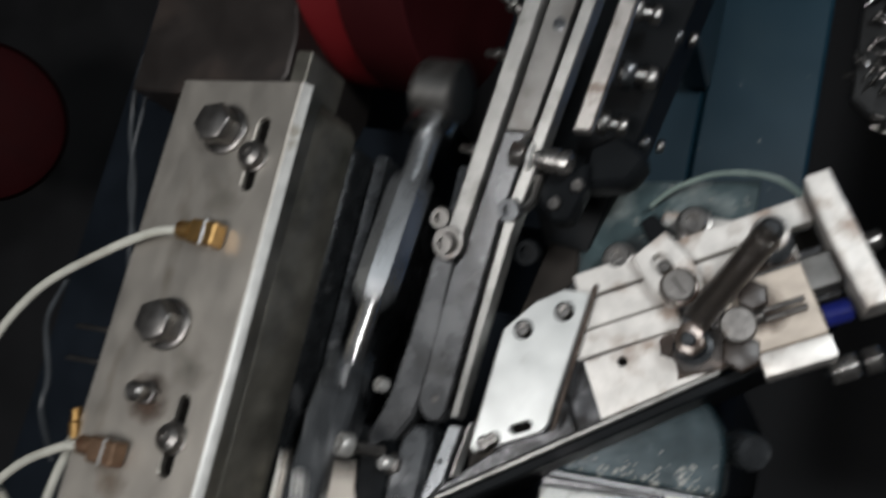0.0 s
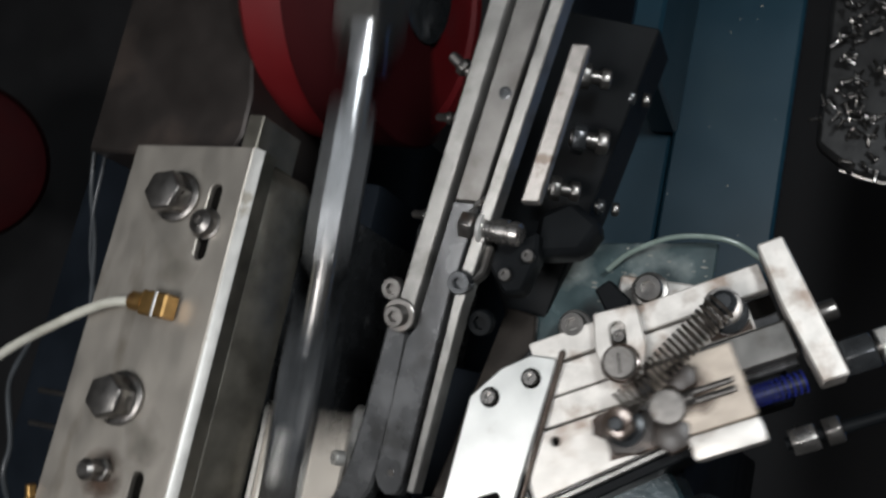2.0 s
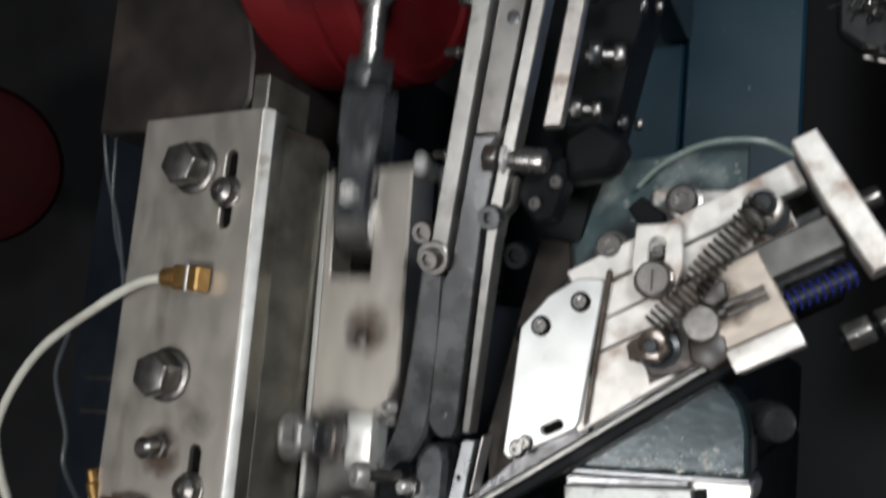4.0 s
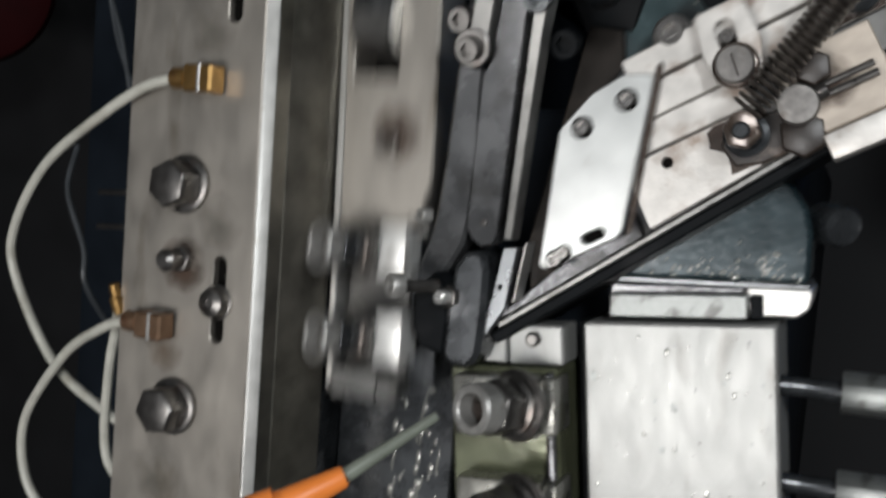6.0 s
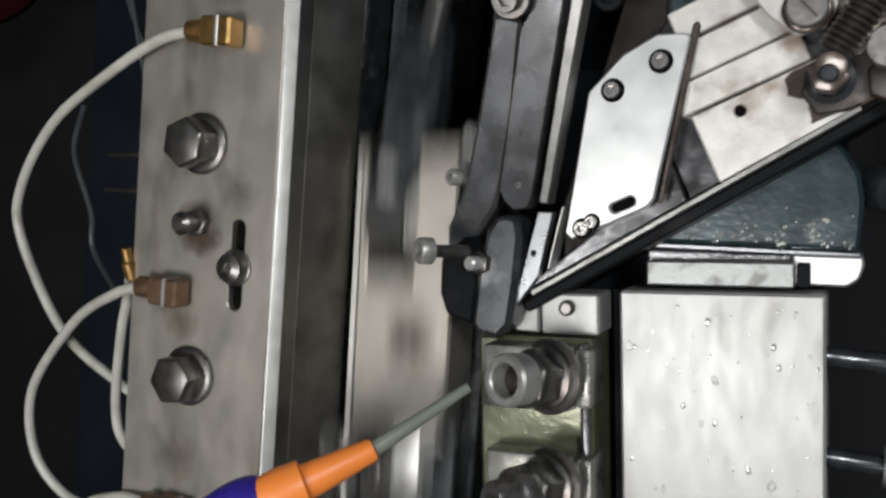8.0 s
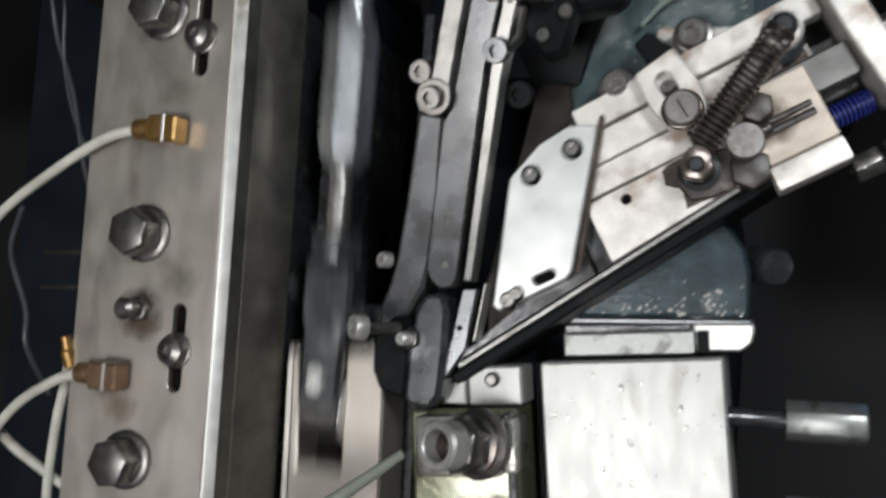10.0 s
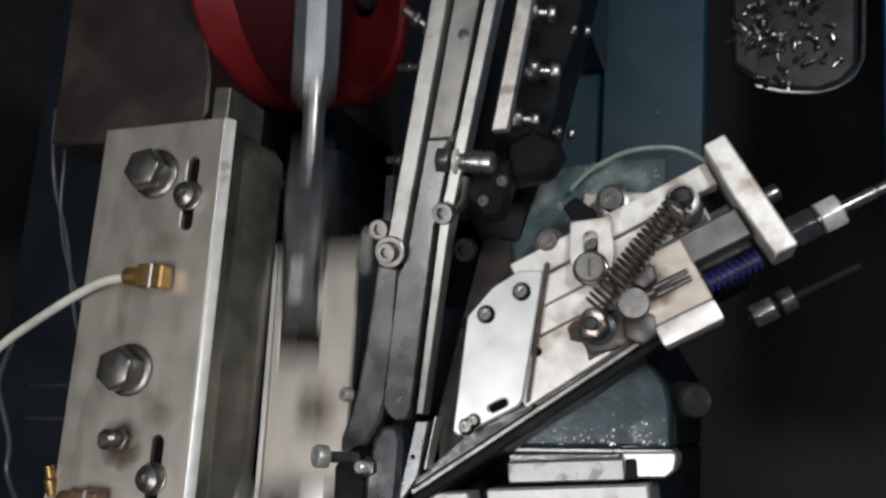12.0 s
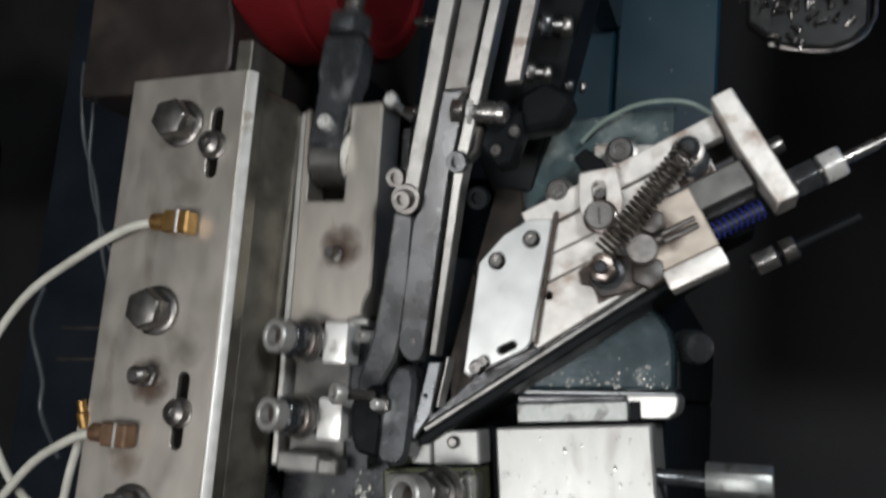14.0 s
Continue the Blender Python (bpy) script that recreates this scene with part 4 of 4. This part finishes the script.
part("plunger_nut", hexagon(0.006, 0.0, 0.004, 0, 0.0004), BOLT, push, "", pose(0.1440, 0.0325, 0.0115, 0, 90, 0))

part("oil_stain", turned([(0.019, 0.0), (0.019, 0.0002), (0, 0.0002)], 24), BLOT, push, "brown oil smear", pose(0.1490, 0.0345, 0.0092) @ Matrix.Scale(0.75, 4))

# lever that swings on a fixed screw
LEVER = Vector((0.1305, 0.0675, 0.0068))
lever = thing("swing_lever", FT @ Matrix.Translation(LEVER), "pale slotted swing lever with a round bolt", "lever")
part("plate", prism([(-0.0095, 0.0110), (0.0095, 0.0125), (0.0115, -0.0060), (0.0085, -0.0185), (0.0, -0.0215), (-0.0085, -0.0170), (-0.0105, -0.0050)], -0.001, 0.0030, [slot_pts(0.0, 0.0, 0.0026, 0.0034)], 0.0006), PALE, lever)
part("bolt", turned([(0.0068, 0.0030), (0.0072, 0.0036), (0.0072, 0.0075), (0.0064, 0.0085), (0, 0.0085)], 26), KNOBM, lever, "flat round bolt", pose(0.0, -0.0125, 0))
part("bolt_slot", box(-0.0004, 0.0004, -0.0175, -0.0085, 0.0084, 0.0087, 0), OILNUT, lever, "dark screwdriver slot")
part("bolt_ring", turned([(0.0072, 0.0034), (0.0086, 0.0030), (0.0086, 0.0036), (0.0072, 0.0044)], 26), STAIN, lever, "oily ring round the bolt", pose(0.0, -0.0125, 0))
ls = cap_screw(FT @ Matrix.Translation(LEVER) @ pose(0, 0, -0.003), 0.0028, 0.004, "dark screw in the lever's slot", "lever screws", BOLT)


def coil(radius, wire, n=18, k=6):
    bm = bmesh.new()
    rings = []
    for i in range(n):
        a = i * math.tau / n
        c = Vector((math.cos(a), math.sin(a), 0))
        rings.append([bm.verts.new(c * (radius + wire * math.cos(b)) + Vector((0, 0, wire * math.sin(b)))) for b in [j * math.tau / k for j in range(k)]])
    for i in range(n):
        a, b = rings[i], rings[(i + 1) % n]
        for j in range(k):
            bm.faces.new((a[j], b[j], b[(j + 1) % k], a[(j + 1) % k]))
    bmesh.ops.recalc_face_normals(bm, faces=bm.faces[:])
    return bm


def spring(name, count, radius, wire, material, label):
    s = thing(name, FT, label, "spring")
    first = part("coil", coil(radius, wire), material, s)
    out = [first]
    for i in range(1, count):
        o = new("coil", first.data)
        o.parent = s
        out.append(o)
    return s, out


pull, pull_coils = spring("return_spring", 22, 0.0056, 0.00075, SPRING, "dark steel return spring of wound wire")
blue, blue_coils = spring("blue_spring", 9, 0.0045, 0.0005, BLUE_SPRING, "blue compression spring behind the pusher block")
core = thing("spring_rod", FT @ pose(0.152, 0.0265, 0.001), "dark guide rod inside the blue spring", "rod")
part("rod", turned([(0.0034, 0.0), (0.0034, 0.0435)], 16), OXIDE, core, "", pose(0, 0, 0, 0, 90, 0))

# adjusters behind the end bar
adj = thing("stroke_adjuster", FT @ pose(0.2110, 0.0300, 0.004), "threaded stroke adjuster with nuts on the end bar", "adjuster")
X90 = pose(0, 0, 0, 0, 90, 0)
part("dark_nut", hexagon(0.014, 0.0, 0.0125, 10, 0.0008), OXIDE, adj, "", X90)
part("white_nut", hexagon(0.0140, 0.0145, 0.0245, 10, 0.001), BOLT_BRIGHT, adj, "bright nut", X90)
part("thread", turned([(0.0028, 0.0), (0.0028, 0.04), (0.0024, 0.041), (0.0024, 0.054), (0.005, 0.055), (0.005, 0.060), (0.0022, 0.061), (0.0022, 0.10)], 14), STUD, adj, "", X90)
adj2 = thing("lower_adjuster", FT @ pose(0.179, 0.0060, -0.018), "oily lower adjuster with a bright end", "adjuster")
part("nut", hexagon(0.011, 0.002, 0.013, 10, 0.0008), STUD, adj2, "", X90)
part("lock_nut", hexagon(0.011, 0.016, 0.023, 0, 0.0006), BOLT, adj2, "", X90)
part("thread", turned([(0.0028, 0.0), (0.0028, 0.055)], 12), BLACK, adj2, "", X90)
cap_screw(FT @ pose(0.2098, 0.0500, 0.004, 0, 90, 0), 0.0042, 0.007, "dark socket screw on the end bar", "bar screws", BOLT)

# guard sheet with its tube
guard = thing("guard_sheet", pose(0.22, 0.2, -0.06), "cloudy oil-splashed guard sheet behind the feed table", "guard sheet")
part("sheet", prism([(-0.045, 0.004), (-0.030, 0.018), (-0.012, 0.027), (0.041, 0.034), (0.0415, 0.002), (-0.01, -0.03), (-0.040, -0.032)], 0.0, 0.003, (), 0.0006), SHEET, guard)
part("tab", box(0.0, 0.034, -0.004, 0.012, 0.0035, 0.0065, 0.001), PALE, guard, "pale tab")
hose([(0.214, 0.2125, -0.050), (0.224, 0.222, -0.048), (0.240, 0.2305, -0.047), (0.256, 0.2335, -0.048), (0.270, 0.2325, -0.051), (0.284, 0.226, -0.058)], 0.0015, NYLON_GREEN, "greenish clear tube over the guard sheet", "clear_tube")

# ---- fixed die side ----
TURN = pose(0.216, 0.064, -0.06, 0, 0, 7.0)
die = thing("fixed_die_block", TURN, "large bright steel die block wet with oil drops", "die block")
part("block", box(-0.0405, 0.0405, -0.20, 0.0, -0.06, 0.0, 0.0012), BLOCKM, die)
part("bore", turned([(0.0028, 0.0), (0.0022, 0.0002), (0, 0.0002)], 14), HOLE, die, "small sunk hole", pose(0.010, -0.100, 0.0001))
rng = random.Random(7)
bm = bmesh.new()
for i in range(60):
    r = rng.uniform(0.0003, 0.0012)
    v = bmesh.ops.create_icosphere(bm, subdivisions=1, radius=r)["verts"]
    cx, cy, el = rng.uniform(-0.038, 0.038), rng.uniform(-0.15, -0.003), rng.uniform(0.8, 1.8)
    for q in v:
        q.co = Vector((cx + q.co.x, cy + q.co.y * el, max(0.0001, q.co.z * 0.35)))
tagged(part("oil_drops", bm, DROP, die, "drops of oil"), kind="stuff")
bm = bmesh.new()
for i in range(46):
    cx, cy, r = rng.uniform(-0.038, 0.038), rng.uniform(-0.15, -0.003), rng.choice((0.0005, 0.0007, 0.0009, 0.0014, 0.0018))
    pts = [(cx + r * rng.uniform(0.6, 1.2) * math.cos(k * math.tau / 11), cy + r * rng.uniform(0.7, 1.5) * math.sin(k * math.tau / 11)) for k in range(11)]
    lo = [bm.verts.new((x, y, 0.0)) for x, y in pts]
    hi = [bm.verts.new((cx + (x - cx) * 0.9, cy + (y - cy) * 0.9, 0.00025)) for x, y in pts]
    for k in range(11):
        bm.faces.new((lo[k], lo[(k + 1) % 11], hi[(k + 1) % 11], hi[k]))
    bm.faces.new(hi)
tagged(part("rust_spots", bm, GREYPACK, die, "dull grey rust spots"), kind="stuff")
HT = pose(0.150, 0.020, -0.05, 0, 0, 7.0)
holder = thing("die_holder", HT, "oily steel die holder with clamped jaws", "die holder")
part("base", box(-0.030, 0.0215, -0.20, 0.016, -0.06, 0.002, 0.0015), OILY, holder, "olive oil-covered base")
part("side_lip", box(0.0170, 0.0212, -0.20, 0.015, 0.0025, 0.0075, 0.002, 2), WETBED, holder, "wet oily lip")
for y in (0.001, -0.0445, -0.090):
    part("jaw", box(-0.0225, 0.0165, y - 0.0135, y + 0.0135, 0.0025, 0.017, 0.0024, 2), WETJAW, holder, "bright steel jaw")
    part("jaw_end", box(0.0170, 0.0235, y - 0.0125, y + 0.0120, -0.010, 0.013, 0.002, 2), WETJAW, holder, "wet jaw end")
for y, cone in ((0.0275, False), (-0.0175, True), (-0.063, True)):
    clamp_stud(holder, (0.1585 - (y - 0.0275) * 0.12, y - 0.004, -0.033), (-0.36, 0.06, 0.93), cone, BOLT, 1.2)
part("guide_piece", box(-0.001, 0.0245, 0.0175, 0.0350, -0.02, 0.0015, 0.001), BLOCKM, holder, "grey steel guide piece")
part("guide_wedge", prism([(-0.018, 0.019), (-0.0015, 0.018), (-0.0015, 0.033)], -0.02, 0.003, (), 0.0008), BLOCKM, holder, "grey steel wedge")
part("guide_screw", turned([(0.0034, 0.0), (0.0034, 0.002), (0.0022, 0.0032), (0, 0.0032)], 16), BOLT, holder, "", pose(0.011, 0.0290, 0.0016))
# Black bar added in the open gap to paint its shade.
part("gap_shade_bar", box(0.0255, 0.0275, -0.20, 0.035, -0.06, -0.02, 0), BLACK, holder)

# ---- lower right casting, foot bar ----
quad = thing("side_casting", pose(0.222, 0.1, -0.1, 0, 0, 4), "oily teal casting with a rounded corner", "casting")
part("body", prism([(-0.050, -0.0165), (0.043, -0.0165), (0.0435, 0.004), (0.0415, 0.014), (0.036, 0.023), (0.026, 0.033), (-0.02, 0.030)], -0.02, 0.030, (), 0.002), TEAL_OIL, quad)
part("lower_lip", box(-0.052, 0.0435, -0.0195, -0.0172, -0.02, 0.026, 0.0006), GREY_BLUE, quad, "wet bright lip")
bm = bmesh.new()
for i in range(60):
    v = bmesh.ops.create_icosphere(bm, subdivisions=1, radius=rng.uniform(0.0004, 0.0012))["verts"]
    cx, cy = rng.uniform(-0.03, 0.041), -0.0155 + abs(rng.gauss(0, 0.006))
    for q in v:
        q.co = Vector((cx + q.co.x, min(0.012, cy) + q.co.y, 0.0302 + max(0, q.co.z * 0.5)))
tagged(part("oil_drops", bm, DROP, quad, "drops of oil"), kind="stuff")
footbar = thing("foot_bar", pose(0.2265, 0.0785, -0.09, 0, 0, 5), "bright steel foot bar below the casting", "bar")
part("bar", box(-0.043, 0.0150, -0.010, 0.0025, -0.03, 0.018, 0.001), WETBED, footbar, "wet dark length of the bar")
part("bar_end", prism([(0.0153, -0.010), (0.036, -0.010), (0.0405, -0.0065), (0.042, -0.001), (0.0415, 0.0025), (0.0153, 0.0025)], -0.03, 0.018, (), 0.001), MILLED, footbar, "bright worn rounded end")
slab = thing("packing_strip", pose(0.213, 0.0715, -0.066, 0, 0, 6.5), "mottled grey steel packing strip on the foot bar", "strip")
part("strip", box(-0.028, 0.031, -0.006, 0.0045, -0.030, 0.0, 0.0008), GREYPACK, slab)
part("spacer", box(0.0315, 0.0365, -0.006, 0.004, -0.030, -0.003, 0.0006), BLACK, slab)
spindle = thing("adjusting_screw", pose(0.255, 0.0425, -0.073, 0, 0, 3), "steel adjusting screw with a hexagon end", "adjusting screw", "adjusting screws")
part("shaft", turned([(0.0044, 0), (0.0046, 0.006), (0.0040, 0.007), (0.0044, 0.030)], 18), OXIDE, spindle, "", X90)
part("hex_end", hexagon(0.0155, 0.028, 0.060, 30, 0.001), GREYPACK, spindle, "", X90)
sp2 = copy_thing(spindle, pose(0.257, 0.001, -0.075, 0, 0, 3))
part("flange", turned([(0.012, -0.003), (0.0135, -0.002), (0.0135, 0.003), (0.012, 0.004)], 24), OXIDE, sp2, "dark flange", X90)
knob = thing("stop_knob", facing((0.275, 0.111, -0.10), (0.5, -0.1, 0.85)), "dark oily stop knob beside the casting", "knob")
part("body", turned([(0.009, -0.015), (0.0095, 0.0), (0.008, 0.003), (0, 0.004)], 20), OXIDE, knob)

# ---- teal panel, tray with screws, blue sheet ----
panel = thing("machine_guard", pose(0.22, 0.42, -0.2), "dark teal painted sheet panels of the machine", "panel")
part("front_sheet", box(-0.015, 0.055, -0.24, 0.4, -0.013, 0.0, 0.002), TEAL, panel)
part("rear_sheet", box(-0.055, -0.0165, -0.24, 0.4, -0.020, -0.004, 0.002), TEAL, panel)
part("upright", box(-0.03, -0.012, -0.08, 0.4, 0.0005, 0.10, 0.002), TEAL, panel, "teal painted upright")
bm = bmesh.new()
for i in range(34):
    cx, cy, el = rng.uniform(-0.012, 0.052), rng.uniform(-0.20, 0.10), rng.uniform(0.8, 2.0)
    for q in bmesh.ops.create_icosphere(bm, subdivisions=1, radius=rng.uniform(0.0003, 0.0009))["verts"]:
        q.co = Vector((cx + q.co.x, cy + q.co.y * el, 0.0001 + max(0, q.co.z * 0.5)))
tagged(part("oil_specks", bm, DROP, panel, "small specks of oil"), kind="stuff")
bm = bmesh.new()
for i in range(40):
    cx, cy, el = rng.gauss(0.012, 0.013), rng.gauss(0.012, 0.007), rng.uniform(1.0, 4.0)
    for q in bmesh.ops.create_icosphere(bm, subdivisions=1, radius=rng.uniform(0.0002, 0.0007))["verts"]:
        q.co = Vector((cx + q.co.x * el, cy + q.co.y, 0.0031 + max(0, q.co.z * 0.4)))
tagged(part("oil_splashes", bm, DROP, guard, "pale splashes of oil"), kind="stuff")
tray = thing("parts_tray", pose(0.345, 0.40, -0.2), "dark steel tray holding finished screws", "tray")
part("pan", prism([(-0.060, 0.20), (-0.053, -0.060), (-0.030, -0.078), (0.000, -0.082), (0.014, -0.077), (0.024, -0.066), (0.030, 0.20)], -0.012, 0.0, (), 0.003), TRAYM, tray)
part("rim", tube(spline([(-0.038, -0.0765, 0.001), (-0.020, -0.0815, 0.001), (0.000, -0.083, 0.001), (0.015, -0.078, 0.001), (0.0245, -0.066, 0.001), (0.028, -0.03, 0.001), (0.031, 0.2, 0.001)]), 0.0012, 8), BOLT, tray, "worn bright rim")


def small_screw(bm, m):
    for prof in ([(0.0022, 0), (0.0024, 0.0008), (0.0016, 0.0022)], [(0.0011, 0.002), (0.0011, 0.007), (0.0004, 0.008)]):
        b2 = turned(prof, 7)
        b2.transform(m)
        tmp = bpy.data.meshes.new("tmp")
        b2.to_mesh(tmp)
        b2.free()
        bm.from_mesh(tmp)
        bpy.data.meshes.remove(tmp)


bm = bmesh.new()
for i in range(150):
    x, y = rng.uniform(-0.052, 0.002), rng.uniform(-0.055, 0.11)
    if x > -0.03 and y < -0.03:
        continue
    small_screw(bm, pose(x, y, 0.003 + rng.random() * 0.010, rng.uniform(60, 120), rng.uniform(-40, 40), rng.uniform(0, 360)))
heap = part("finished_screws", bm, SCREWM, None, "", pose(0.345, 0.40, -0.2))
tagged(heap, "heap of small oily finished screws in the tray", "screws", kind="stuff")
bm = bmesh.new()
for i in range(26):
    small_screw(bm, pose(rng.uniform(-0.04, 0.015), rng.uniform(-0.079, -0.03), 0.003, rng.uniform(70, 110), rng.uniform(-20, 20), rng.uniform(0, 360)))
heap2 = part("loose_screws", bm, SCREWM, None, "", pose(0.345, 0.40, -0.2))
tagged(heap2, "loose oily screws lying along the tray's edge", "screws", kind="stuff")
sheet = part("blue_board", box(0.402, 0.60, 0.20, 0.9, -0.32, -0.30, 0.002), BRIGHT_BLUE, None)
tagged(sheet, "bright blue board leaning beyond the machine", "board")

# ---- coolant nozzle ----
noz = thing("coolant_nozzle", pose(0.129, 0.017, -0.002), "orange and blue jointed coolant nozzle", "coolant nozzle")
a0, a1, a2, a3, a4 = Vector((0.005, 0.0035, 0)), Vector((-0.018, -0.018, 0.031)), Vector((-0.036, -0.030, 0.047)), Vector((-0.043, -0.034, 0.053)), Vector((-0.080, -0.056, 0.066))
part("spout", tube([a0, a1], 0.003, 14, [0.0020, 0.0032]), NOZZLE, noz, "cloudy grey spout")
part("cone", tube([a1, a1.lerp(a2, 0.05), a2, a2.lerp(a3, 0.1), a3, a3.lerp(a4, 0.12)], 0.006, 24, [0.0042, 0.0046, 0.0068, 0.0088, 0.0092, 0.0086]), ORANGE, noz, "orange plastic cone")
part("ball_joint", tube(spline([a3.lerp(a4, 0.05), a3.lerp(a4, 0.3), a3.lerp(a4, 0.6), a4], 4), 0.01, 24, [0.0066, 0.0086, 0.0100, 0.0107, 0.0110, 0.0110, 0.0107, 0.0102, 0.0094, 0.0090, 0.0092, 0.0102, 0.0106]), VIOLET, noz, "blue plastic ball joint")

# ---- motion ----
PERIOD, START, THROW, REACH = 1.125, 5.0, 0.0935, 0.2335


def between(a, b, k, tilt):
    """The pose of a coil at the share k of the way from a to b."""
    return facing(Vector(a).lerp(Vector(b), k), Vector(b) - Vector(a)) @ pose(0, 0, 0, tilt, 0, 0)


def motions():
    times = [i / 15 for i in range(211)]
    rows = {ob: [] for ob in (slide, rod, wheel, shoe, push, lever, *pull_coils, *blue_coils)}
    for t in times:
        ph = math.tau * (t - START) / PERIOD
        y = SY - THROW * (1 - math.cos(ph)) + REACH - math.sqrt(REACH ** 2 - (THROW * math.sin(ph)) ** 2)
        x = SX + 0.033 * (SY - y)
        rows[slide].append((t, pose(x, y, SZ, 0, 0, 1.6)))
        pin = CRANK + THROW * Vector((0, math.cos(ph), 0.6 * math.sin(ph)))
        rows[rod].append((t, along((x - 0.005, y + 0.043, SZ), pin)))
        rows[wheel].append((t, WHEEL @ Matrix.Rotation(ph, 4, "Z")))
        c = 0.0047 * (math.cos(ph - math.tau * 0.12) - math.cos(math.tau * 0.12))
        p = -0.0093 * (math.cos(ph - math.tau * 0.13) - math.cos(math.tau * 0.13))
        rows[shoe].append((t, FT @ pose(c, 0, 0)))
        rows[push].append((t, FT @ pose(p, 0, 0)))
        swing = math.degrees(math.asin(max(-0.9, min(0.9, (-0.0045 + 0.55 * p) / 0.0125))))
        rows[lever].append((t, FT @ Matrix.Translation(LEVER) @ pose(0, 0, 0, 0, 0, swing)))
        lo, hi = (0.1215 + p, 0.0370, 0.0210), (0.1750, 0.0605, 0.0290)
        for i, o in enumerate(pull_coils):
            rows[o].append((t, between(lo, hi, i / (len(pull_coils) - 1), 9)))
        lo, hi = (0.1700 + p, 0.0265, 0.0010), (0.1960, 0.0265, 0.0010)
        for i, o in enumerate(blue_coils):
            rows[o].append((t, between(lo, hi, (i + 0.3) / len(blue_coils), 8)))
    for ob, r in rows.items():
        walk(ob, r)


motions()
